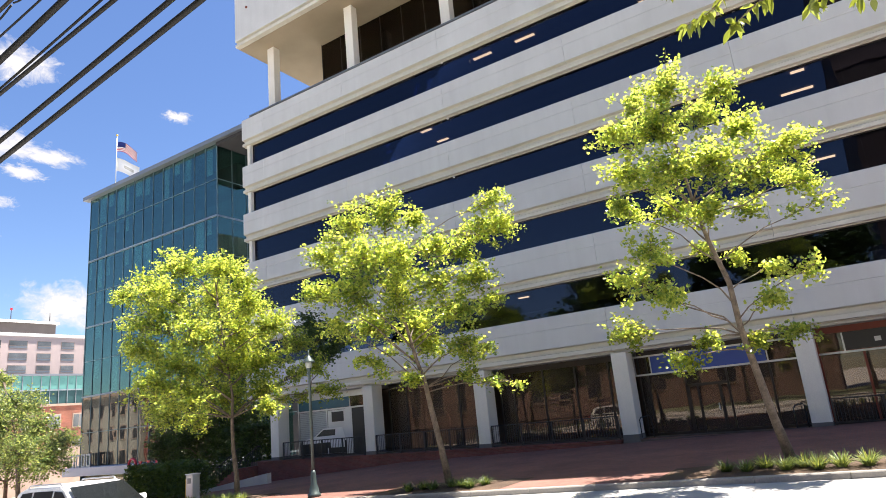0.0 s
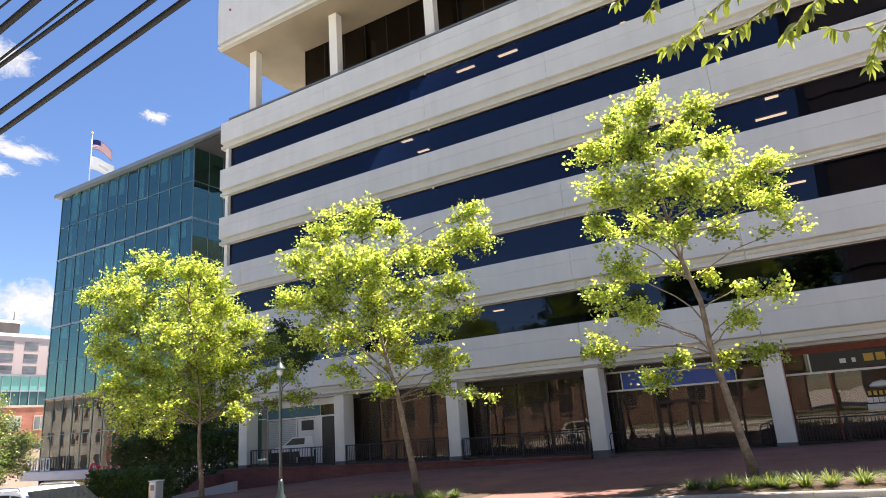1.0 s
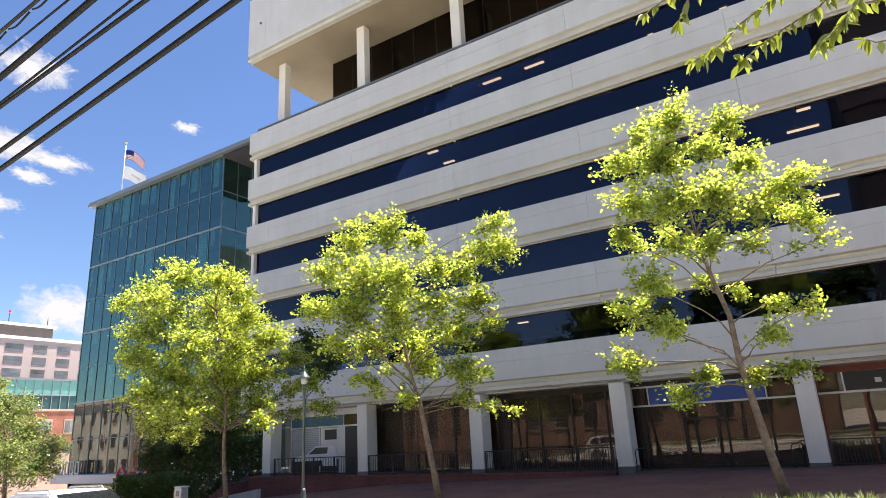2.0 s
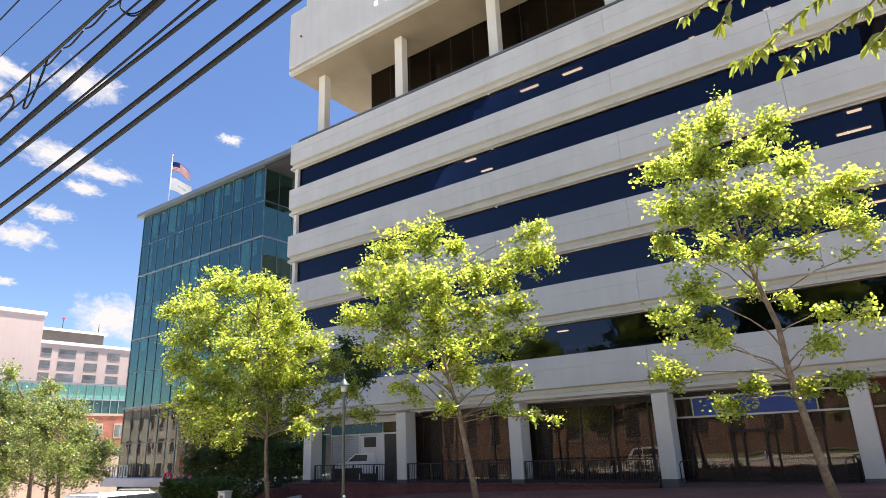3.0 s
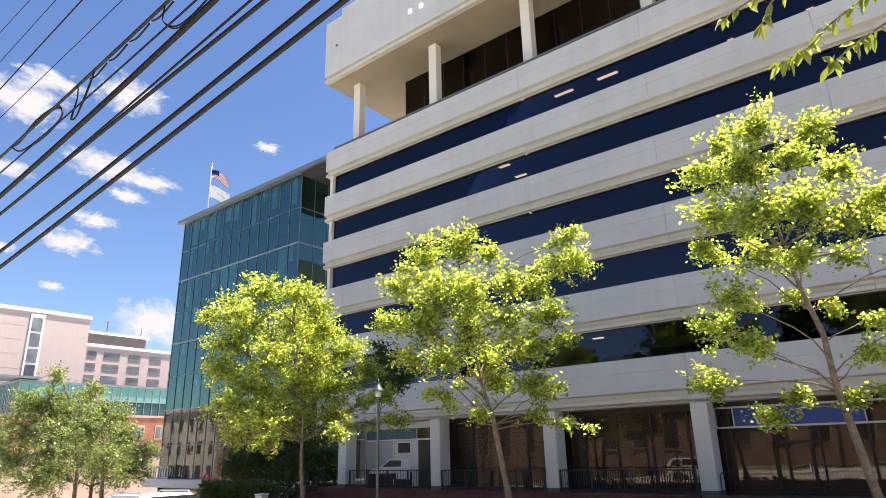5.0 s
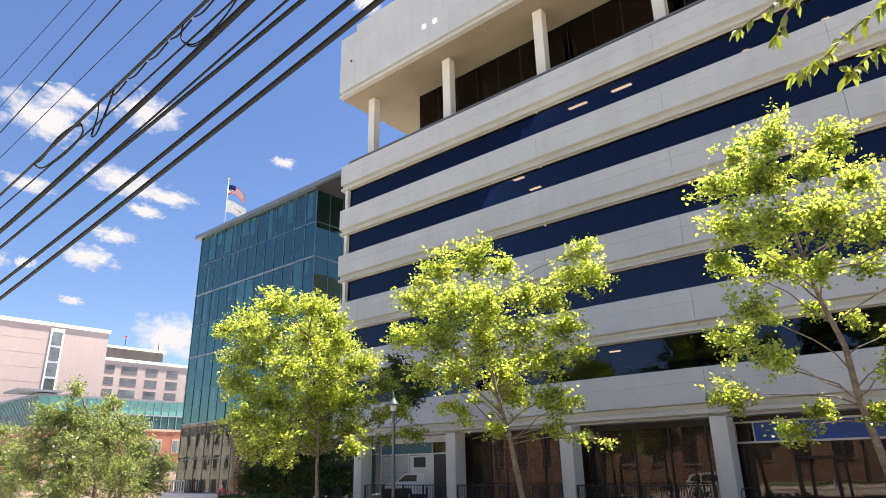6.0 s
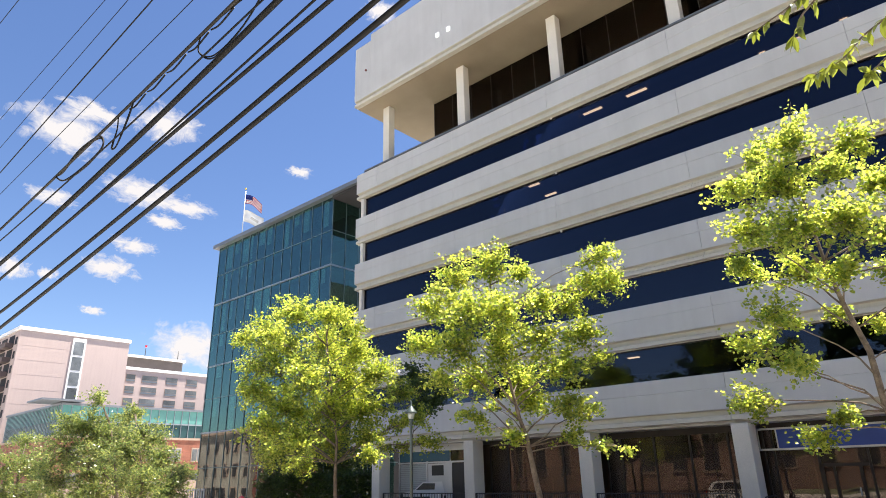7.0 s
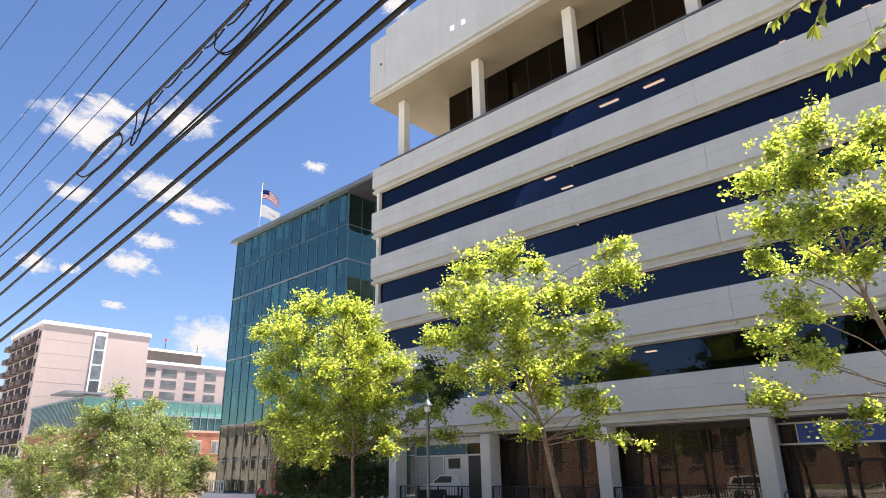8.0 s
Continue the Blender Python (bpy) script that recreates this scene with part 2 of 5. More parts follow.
def prism(bm, profile, x0, x1):
    """A run along x of a closed profile given as (y, z), counterclockwise seen from +x."""
    a = [bm.verts.new((x0, y, z)) for y, z in profile]
    b = [bm.verts.new((x1, y, z)) for y, z in profile]
    k = len(profile)
    for i in range(k):
        j = (i + 1) % k
        bm.faces.new((a[i], a[j], b[j], b[i]))
    bm.faces.new(a[::-1])
    bm.faces.new(b)
    bmesh.ops.recalc_face_normals(bm, faces=bm.faces[:])


def tube(bm, pts, radii, sides=8, cap=True):
    """A tapered round rod through points."""
    pts = [Vector(p) for p in pts]
    if not hasattr(radii, "__len__"):
        radii = [radii] * len(pts)
    rings, up = [], None
    for i, p in enumerate(pts):
        t = (pts[min(i + 1, len(pts) - 1)] - pts[max(i - 1, 0)]).normalized()
        if up is None:
            up = t.orthogonal().normalized()
        up = (up - t * up.dot(t)).normalized()
        w = t.cross(up)
        rings.append([bm.verts.new(p + (up * math.cos(2 * math.pi * k / sides) + w * math.sin(2 * math.pi * k / sides)) * radii[i]) for k in range(sides)])
    for a, b in zip(rings, rings[1:]):
        for k in range(sides):
            f = bm.faces.new((a[k], a[(k + 1) % sides], b[(k + 1) % sides], b[k]))
            f.smooth = True
    if cap:
        bm.faces.new(rings[0][::-1])
        bm.faces.new(rings[-1])


def lathe(bm, profile, x=0, y=0, sides=16):
    """A turned body from (radius, z) pairs."""
    rings = [[bm.verts.new((x + r * math.cos(2 * math.pi * k / sides), y + r * math.sin(2 * math.pi * k / sides), z)) for k in range(sides)] for r, z in profile]
    for a, b in zip(rings, rings[1:]):
        for k in range(sides):
            f = bm.faces.new((a[k], a[(k + 1) % sides], b[(k + 1) % sides], b[k]))
            f.smooth = True
    bm.faces.new(rings[0][::-1])
    bm.faces.new(rings[-1])


def mesh_of(bm, name, material):
    me = bpy.data.meshes.new(name)
    bm.to_mesh(me)
    bm.free()
    me.materials.append(material)
    return me


def part(name, bm, material, parent, label=""):
    ob = new(name, mesh_of(bm, name, material))
    ob.parent = parent
    return tagged(ob, label)


def piece(name, me, parent, m):
    """One of many alike pieces, on shared mesh data."""
    ob = new(name, me)
    ob.parent = parent
    ob.matrix_local = m
    return ob


def boxpart(name, material, parent, *c, bevel=0.0, label=""):
    bm = bmesh.new()
    box(bm, *c, bevel=bevel)
    return part(name, bm, material, parent, label)


def thing(name, label, category, group="", kind="", at=None):
    ob = new(name)
    if at:
        ob.location = at
    return tagged(ob, label, category, group, kind)


def solid(name, bm, material, label, category, group="", kind=""):
    return tagged(new(name, mesh_of(bm, name, material)), label, category, group, kind)


def gz(x):
    """Height of the road along the street: it falls to the left, more steeply past the office."""
    z = 0.026 * min(max(x, -22), 60)
    if x < -22:
        z -= 0.072 * (-22 - max(x, -80))
    return z


def strip(bm, xs, y0, y1, dz0=0.0, dz1=0.0, thick=0.0):
    """A sheet along the street between two y, following its fall."""
    top = [[bm.verts.new((x, y, gz(x) + dz)) for y, dz in ((y0, dz0), (y1, dz1))] for x in xs]
    for a, b in zip(top, top[1:]):
        bm.faces.new((a[0], b[0], b[1], a[1]))
    if thick:
        low = [[bm.verts.new((x, y, gz(x) - thick)) for y in (y0, y1)] for x in xs]
        for a, b, c, d in zip(top, top[1:], low, low[1:]):
            bm.faces.new((a[0], c[0], d[0], b[0]))
            bm.faces.new((a[1], b[1], d[1], c[1]))


XS = [-1500, -400, -200, -120, -80, -70, -60, -50, -40, -34, -28, -22, -10, 0, 10, 25, 60, 300, 1500]

# ---------------------------------------------------------------- ground
bm = bmesh.new()
for i, (a, b) in enumerate(zip(XS, XS[1:])):
    q = [bm.verts.new(c) for c in ((a, -1500, gz(a) - 0.25), (b, -1500, gz(b) - 0.25), (b, 1500, gz(b) - 0.25), (a, 1500, gz(a) - 0.25))]
    bm.faces.new(q)
bmesh.ops.remove_doubles(bm, verts=bm.verts[:], dist=0.001)
solid("ground", bm, M_WALK, "grey paved ground falling gently along the street", "ground", kind="structure")

KERB_Y = 15.6
bm = bmesh.new()
strip(bm, [x for x in XS if -400 <= x <= 300], 3.4, KERB_Y, 0.0, 0.0, 0.2)
solid("road", bm, M_ASPHALT, "pale worn asphalt road in full sun", "road", kind="structure")
bm = bmesh.new()
strip(bm, [x for x in XS if -70 <= x <= 60], KERB_Y + 0.16, 29.3, 0.13, 0.13, 0.2)
solid("pavement", bm, M_PAVER, "dark red brick paved forecourt and pavement", "pavement", kind="structure")
bm = bmesh.new()
strip(bm, [x for x in XS if -400 <= x <= 300], -4.0, 3.25, 0.13, 0.13, 0.2)
solid("near_pavement", bm, M_WALK, "plain concrete pavement on the camera's side", "pavement", kind="structure")
kerb = thing("kerb", "weathered concrete kerb along the street", "kerb", kind="structure")
for k in range(34):
    x0, x1 = -42 + k * 1.8, -42 + k * 1.8 + 1.79
    bm = bmesh.new()
    v = []
    for x in (x0, x1):
        v.append([bm.verts.new((x, y, gz(x) + z)) for y, z in ((KERB_Y, -0.1), (KERB_Y + 0.01, 0.11), (KERB_Y + 0.03, 0.135), (KERB_Y + 0.16, 0.135), (KERB_Y + 0.16, -0.1))])
    for i in range(5):
        bm.faces.new((v[0][i], v[1][i], v[1][(i + 1) % 5], v[0][(i + 1) % 5]))
    bm.faces.new(v[0])
    bm.faces.new(v[1][::-1])
    bmesh.ops.recalc_face_normals(bm, faces=bm.faces[:])
    part("kerb_stone", bm, M_KERB, kerb)

# ---------------------------------------------------------------- office building
office = thing("office_building", "pale precast concrete office block with dark blue ribbon windows", "building")
FY = 29.0                              # face of the spandrels
XL, XR = -34.45, 13.4                  # ends of the facade
PITCH, WT1, WB1 = 3.639, 7.635, 6.044  # storey height; head and sill of the lowest ribbon
SOF = 3.985                            # underside of the lowest spandrel
PAR = 24.30                            # top of the parapet
JOINTS = [XL, -32.2, -24.6, -17.0, -9.4, -1.8, 5.8, XR]


def spandrel(z0, z1, x0, x1):
    """One precast panel: flat face, a fine groove, and a lip stepped back in two stages at the foot."""
    bm = bmesh.new()
    g = z1 - 0.64
    prof = [(FY + 0.5, z0), (FY + 0.26, z0), (FY + 0.26, z0 + 0.03), (FY + 0.03, z0 + 0.045), (FY + 0.04, z0 + 0.06), (FY + 0.04, z0 + 0.22), (FY + 0.07, z0 + 0.25),
            (FY + 0.24, z0 + 0.27), (FY + 0.24, z0 + 0.46), (FY + 0.03, z0 + 0.50), (FY, z0 + 0.515), (FY, g - 0.016), (FY + 0.02, g - 0.006), (FY + 0.02, g + 0.006), (FY, g + 0.016), (FY, z1 - 0.02), (FY + 0.02, z1), (FY + 0.5, z1 + 0.02)]
    prism(bm, prof, x0 + 0.008, x1 - 0.008)
    return bm


rows_z = [(SOF, WB1)] + [(WT1 + PITCH * k, WB1 + PITCH * (k + 1)) for k in range(4)] + [(WT1 + PITCH * 4, PAR)]
for z0, z1 in rows_z:
    for x0, x1 in zip(JOINTS, JOINTS[1:]):
        ob = part("spandrel_panel", spandrel(z0, z1, x0, x1), M_CONC, office)
        ob.data.materials.append(M_LIP)
        for f in ob.data.polygons:
            c = f.center
            if c.z < z0 + 0.495 and abs(f.normal.x) < 0.5:
                f.material_index = 1

# ribbon glass, one pane at a time, with a dark gasket between
for k in range(5):
    zb, zt = WB1 + PITCH * k, WT1 + PITCH * k
    for x0, x1 in zip(JOINTS, JOINTS[1:]):
        if x0 == XL:
            x0 += 0.75
        cnt = max(1, round((x1 - x0) / 1.9))
        w = (x1 - x0) / cnt
        for j in range(cnt):
            a = x0 + j * w
            bm = bmesh.new()
            t = random.uniform(-0.002, 0.002)
            box(bm, a + 0.001, FY + 0.36 + t, zb - 0.02, a + w - 0.001, FY + 0.375 + t, zt + 0.02)
            part("window_pane", bm, M_BAND_GLASS, office).visible_shadow = False
    boxpart("sill_frame", M_BRONZE, office, XL + 0.75, FY + 0.33, zb + 0.02, XR, FY + 0.42, zb + 0.06)
    boxpart("head_frame", M_BRONZE, office, XL + 0.75, FY + 0.33, zt - 0.05, XR, FY + 0.42, zt - 0.005)
    boxpart("corner_post", M_COLUMN, office, XL + 0.42, FY + 0.12, zb, XL + 0.72, FY + 0.5, zt, bevel=0.01)
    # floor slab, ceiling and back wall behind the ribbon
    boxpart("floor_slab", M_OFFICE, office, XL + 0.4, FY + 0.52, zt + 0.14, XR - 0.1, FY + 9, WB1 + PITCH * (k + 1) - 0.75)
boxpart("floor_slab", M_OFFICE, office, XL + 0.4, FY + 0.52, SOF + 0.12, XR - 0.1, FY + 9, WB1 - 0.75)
# near-black wall colour stands for the unlit depth of the offices
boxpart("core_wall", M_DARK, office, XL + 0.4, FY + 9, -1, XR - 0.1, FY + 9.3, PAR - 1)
boxpart("side_wall", M_CONC, office, XL + 0.05, FY + 0.55, SOF, XL + 0.35, FY + 30, PAR - 0.05)
boxpart("side_wall", M_CONC, office, XR - 0.1, FY + 0.55, -1, XR, FY + 30, PAR)
boxpart("roof_deck", M_CONC, office, XL + 0.4, FY + 0.5, PAR - 1.3, XR, FY + 30, PAR - 1.0)
boxpart("rear_wall", M_CONC, office, XL, FY + 30, -3, XR, FY + 30.3, PAR)

# ceiling lamps seen through the glass: (storey, x, depth, length)
for k, x, dep, ln in ((4, -14.8, 1.4, 1.2), (4, -12.0, 1.4, 1.2), (3, -18.95, 0.9, 0.75), (3, -18.97, 2.8, 0.8), (3, -22.5, 4.0, 0.6), (2, 0.5, 1.05, 0.55), (2, 0.33, 3.3, 1.35),
                      (1, 0.62, 2.9, 1.0), (0, -14.8, 2.8, 0.6), (4, -7.7, 4.0, 0.35), (4, -5.6, 2.6, 0.3), (4, -3.9, 2.6, 0.3), (4, -1.9, 2.6, 0.35), (4, 0.2, 2.6, 0.35)):
    zt = WT1 + PITCH * k + 0.13
    boxpart("ceiling_lamp", M_LIGHT, office, x - ln / 2, FY + dep, zt - 0.05, x + ln / 2, FY + dep + 0.2, zt - 0.005, label="warm lit strip lamp on the office ceiling")

# roof terrace: coping, posts, overhanging top storey
boxpart("coping", M_CAP, office, -33.6, FY - 0.03, PAR + 0.06, XR, FY + 0.3, PAR + 0.17, bevel=0.015, label="grey metal coping rail")
boxpart("coping_foot", M_CONC, office, -33.3, FY + 0.1, PAR - 0.05, XR, FY + 0.28, PAR + 0.06)
BOXF, BOXB, BOXT = 28.45, 30.17, 35.75
for k, x in enumerate((-32.75, -24.97, -17.2, -9.5, -1.8, 5.9)):
    boxpart("terrace_column", M_COLUMN, office, x, 30.15, PAR - 1, x + 0.68, 30.77, BOXB - 0.02, bevel=0.02)
PX = [XL + 0.1, -32.5, -24.75, -22.8, -17.0, -9.4, -1.8, 5.8, XR]
for a, b in zip(PX, PX[1:]):
    top = BOXT if a < -33 else BOXT + 0.62
    bm = bmesh.new()
    prism(bm, [(BOXF + 0.4, BOXB), (BOXF + 0.03, BOXB), (BOXF + 0.02, BOXB + 0.02), (BOXF + 0.02, BOXB + 0.24), (BOXF + 0.05, BOXB + 0.27), (BOXF + 0.22, BOXB + 0.28), (BOXF + 0.22, BOXB + 0.45), (BOXF + 0.02, BOXB + 0.48), (BOXF, BOXB + 0.5),
               (BOXF, top - 0.03), (BOXF + 0.03, top), (BOXF + 0.4, top)], a + 0.006, b - 0.006)
    ob = part("top_storey_panel", bm, M_CONC, office)
    ob.data.materials.append(M_LIP)
    for f in ob.data.polygons:
        if f.center.z < BOXB + 0.485 and abs(f.normal.x) < 0.5:
            f.material_index = 1
boxpart("soffit", M_TAN, office, XL + 0.12, BOXF + 0.42, BOXB - 0.015, XR, 41, BOXB + 0.3, label="tan rendered soffit")
boxpart("top_side_wall", M_CONC, office, XL + 0.12, BOXF + 0.42, BOXB + 0.31, XL + 0.42, 41, BOXT)
boxpart("top_roof", M_CONC, office, XL + 0.43, BOXF + 0.42, BOXT - 0.3, XR, 41, BOXT - 0.05)
boxpart("penthouse_wall", M_TAN, office, -29.3, 32.62, PAR - 1, XR, 41, BOXB - 0.02)
for j in range(20):
    x = -29.25 + j * 1.9
    if x + 1.9 > XR:
        break
    boxpart("penthouse_pane", M_PENT_GLASS, office, x, 32.5, PAR - 0.9, x + 1.86, 32.54, BOXB - 0.06)
    boxpart("penthouse_mullion", M_BRONZE, office, x - 0.04, 32.46, PAR - 0.9, x, 32.58, BOXB - 0.03)
# dark sheet close behind the panes paints an unlit room
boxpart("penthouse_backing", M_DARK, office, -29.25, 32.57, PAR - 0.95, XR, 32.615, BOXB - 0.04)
for x, z in ((-25.15, 32.25), (-24.1, 32.2)):
    bm = bmesh.new()
    box(bm, x - 0.15, BOXF - 0.12, z - 0.17, x + 0.15, BOXF - 0.002, z + 0.17, bevel=0.03)
    part("flood_lamp", bm, M_FLOOD, office, "small lit white wall lamp")

# ground floor: soffit, columns, shop fronts set back under the overhang
GLY = 30.7
FLOOR = 0.02
boxpart("arcade_soffit", M_CONC, office, XL, FY + 0.52, SOF - 0.1, XR, FY + 9, SOF + 0.1)
for x in (-32.3, -24.5, -17.0, -9.5, -2.0, 5.6, 12.7):
    col = boxpart("column", M_COLUMN, office, x, FY + 0.06, FLOOR - 0.9, x + 0.72, FY + 1.0, SOF - 0.1, bevel=0.02)
    boxpart("column_base", M_PLINTH, col, x - 0.01, FY + 0.05, FLOOR - 0.9, x + 0.73, FY + 1.01, FLOOR + 0.22, bevel=0.01)
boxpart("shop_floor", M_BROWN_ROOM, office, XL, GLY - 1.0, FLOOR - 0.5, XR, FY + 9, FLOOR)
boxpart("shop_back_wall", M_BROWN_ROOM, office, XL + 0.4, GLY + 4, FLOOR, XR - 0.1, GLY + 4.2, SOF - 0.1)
bays = [(-31.38, -24.5), (-23.78, -17.0), (-16.28, -9.5), (-8.78, -2.0), (-1.28, 5.6), (6.32, 12.7)]


def shop_front(x0, x1, marks, head=3.55, transom=0.0, frame=M_BRONZE):
    """Panes between mullions at the given marks; transom: height of a cross bar."""
    boxpart("shop_head", frame, office, x0, GLY - 0.06, head, x1, GLY + 0.1, SOF - 0.1)
    boxpart("shop_plinth", M_BRONZE, office, x0, GLY - 0.05, FLOOR, x1, GLY + 0.09, FLOOR + 0.12)
    edges = [x0] + marks + [x1]
    for m_ in edges:
        boxpart("shop_mullion", frame, office, m_ - 0.045, GLY - 0.05, FLOOR + 0.12, m_ + 0.045, GLY + 0.09, head)
    for a, b in zip(edges, edges[1:]):
        boxpart("shop_pane", M_SHOP_GLASS, office, a + 0.045, GLY, FLOOR + 0.12, b - 0.045, GLY + 0.015, head).visible_shadow = False
    if transom:
        boxpart("shop_transom", frame, office, x0, GLY - 0.055, transom, x1, GLY + 0.095, transom + 0.1)


shop_front(*bays[0], [-28.9, -26.95], 3.55, 2.78, M_ALU)
shop_front(*bays[1], [-22.5, -18.9], 3.6)
shop_front(*bays[2], [-15.5, -13.75, -12.0, -10.25], 3.6)
shop_front(*bays[3], [-8.4, -6.74, -4.96, -3.2], 3.68, 2.72)
shop_front(*bays[4], [0.3, 2.6], 3.62, 2.78, M_ORANGE)
shop_front(*bays[5], [8.4, 10.6], 3.6)

# small sensors at the window heads and a drain spout on the top storey
for k in (2, 3, 4):
    bm = bmesh.new()
    bmesh.ops.create_uvsphere(bm, u_segments=10, v_segments=6, radius=0.07, matrix=Matrix.Translation((-16.9, FY + 0.2, WT1 + PITCH * k - 0.09)))
    part("sensor", bm, M_WHITE, office, "small white dome sensor")
bm = bmesh.new()
tube(bm, [(-33.0, BOXF + 0.05, 33.1), (-33.0, BOXF - 0.08, 33.08)], 0.09, 10)
part("drain_spout", bm, M_ORANGE, office, "rusty drain spout")

# ---------------------------------------------------------------- glass building next door
GY = 36.0
glassb = thing("glass_building", "green glass curtain-wall office building with a flat metal roof edge", "building")
M_BLIND = mat("pale_blind_and_sky", (0.66, 0.67, 0.64), 0.8, bump=0)
GX0, GX1, GRT = -68.0, -46.3, 28.6
GF = 3.62
NP = 13
pw = (GX1 - GX0) / NP
levels = [(0.1345 * GY + EYE) + GF * (k - 2) for k in range(9)]
levels = [z for z in levels if z < GRT - 1]
for k, z in enumerate(levels + [GRT]):
    if k == len(levels):
        break
    z1 = (levels + [GRT])[k + 1]
    for j in range(NP):
        a = GX0 + j * pw
        t = random.uniform(-0.012, 0.012)
        bm = bmesh.new()
        box(bm, a + 0.03, GY + t, z + 0.03, a + pw - 0.03, GY + 0.02 + t * 0.2, z1 - 0.03)
        part("curtain_pane", bm, M_GREEN_GLASS if z > 6.5 else M_LOBBY_GLASS, glassb).visible_shadow = False
        # pale blinds; extra ones in the first three columns imitate sky seen through
        if random.random() < (0.75 if j < 3 else 0.42):
            dr = random.uniform(0.35, 0.95) * (z1 - z)
            boxpart("blind_and_sky_patch", M_BLIND, glassb, a + 0.1, GY + 0.12, z1 - dr, a + pw * random.uniform(0.25, 0.8), GY + 0.15, z1 - 0.1)
    for j in range(5):
        y = GY + j * 1.7
        bm = bmesh.new()
        box(bm, GX1 - 0.02, y + 0.03, z + 0.03, GX1, y + 1.67, z1 - 0.03)
        part("curtain_pane", bm, M_GREEN_SIDE, glassb)
    strong = k % 2 == 0
    boxpart("transom", M_TRANSOM if strong else M_MULLION, glassb, GX0, GY - (0.12 if strong else 0.05), z - (0.08 if strong else 0.035), GX1 + 0.05, GY + 0.05, z + (0.08 if strong else 0.035))
    boxpart("side_transom", M_TRANSOM if strong else M_MULLION, glassb, GX1, GY + 0.06, z - (0.08 if strong else 0.035), GX1 + 0.06, GY + 9, z + (0.08 if strong else 0.035))
    boxpart("floor_plate", M_GREEN_DARK, glassb, GX0 + 0.1, GY + 0.35, z - 0.3, GX1 - 0.3, GY + 9, z + 0.1)
for j in range(NP + 1):
    a = GX0 + j * pw
    boxpart("mullion", M_MULLION, glassb, a - 0.035, GY - 0.045, levels[0], a + 0.035, GY + 0.045, GRT)
for j in range(1, 5):
    boxpart("mullion", M_MULLION, glassb, GX1, GY + j * 1.7 - 0.03, levels[0], GX1 + 0.045, GY + j * 1.7 + 0.03, GRT)
boxpart("core", M_DARK, glassb, GX0 + 2, GY + 4, -6, GX1 - 2, GY + 20, GRT - 0.2)
boxpart("left_wall", M_GREEN_DARK, glassb, GX0, GY + 0.06, -6, GX0 + 0.1, GY + 20, GRT)
bm = bmesh.new()
prism(bm, [(GY - 0.55, GRT), (GY - 0.55, GRT + 0.42), (GY + 20, GRT + 0.42), (GY + 20, GRT)], GX0 - 0.75, GX1 + 8)
part("roof", bm, M_FASCIA, glassb, "flat roof with a grey metal edge")
# near-black box added under the roof, its colour standing for the shade there
boxpart("recess_shade", M_DARK, glassb, GX1 + 0.1, GY - 0.2, GRT - 0.3, GX1 + 7.9, GY + 9, GRT - 0.01)
# entrance level and canopy
boxpart("canopy", M_CANOPY, glassb, GX0 - 1.0, GY - 1.2, -0.75, GX1 + 2, GY + 1, 0.05, bevel=0.03, label="light grey entrance canopy")
for j in range(NP):
    a = GX0 + j * pw
    boxpart("entrance_pane", M_SHOP_GLASS, glassb, a + 0.03, GY + 0.3, -6, a + pw - 0.03, GY + 0.32, -0.8)
# street number and shop mark on the canopy, as plain bars and rings
for j in range(4):
    bm = bmesh.new()
    x = GX0 + 0.15 + j * 0.95
    for c in ((x, 0.1, x + 0.16, 1.35), (x + 0.54, 0.1, x + 0.7, 1.35), (x + 0.16, 0.1, x + 0.54, 0.28), (x + 0.16, 1.17, x + 0.54, 1.35)):
        box(bm, c[0], GY - 1.0, c[1] - 0.05, c[2], GY - 0.92, c[3] - 0.05)
    part("number_bar", bm, M_TRANSOM, glassb, "pale metal number bars")
bm = bmesh.new()
ring = [(GX1 - 10.4 + 0.55 * math.cos(a), GY - 1.3, -0.02 + 0.55 * math.sin(a)) for a in [2 * math.pi * i / 20 for i in range(21)]]
tube(bm, ring, 0.12, 6, False)
part("shop_mark", bm, M_RED, glassb, "red ring mark")
for j in range(5):
    boxpart("shop_letters", M_RED, glassb, GX1 - 9.4 + j * 0.62, GY - 1.32, -0.4, GX1 - 9.0 + j * 0.62, GY - 1.24, 0.3 - (j % 2) * 0.25)

# ---------------------------------------------------------------- far buildings
HX = -155.0
hotel = thing("hotel_tower", "tall pink-beige rendered tower with balconies and a glazed stair slot", "building")
HY0, HY1, HZ = 38.7, 61.5, 33.3
boxpart("tower_wall", M_PINK, hotel, HX - 24, HY0, -6, HX, HY1, HZ)
boxpart("roof_edge", M_WHITE, hotel, HX - 24.3, HY0 - 0.3, HZ, HX + 0.25, HY1 + 0.3, HZ + 0.8)
sy0, sy1 = 49.75, 51.35
boxpart("slot_surround", M_WHITE, hotel, HX, sy0 - 0.6, 2, HX + 0.2, sy1 + 0.6, HZ - 0.4)
for k in range(9):
    z = HZ - 1.0 - (k + 1) * 3.4
    boxpart("slot_pane", M_FARWIN, hotel, HX + 0.2, sy0 - 0.2, z + 0.25, HX + 0.26, sy1 + 0.2, z + 3.2)
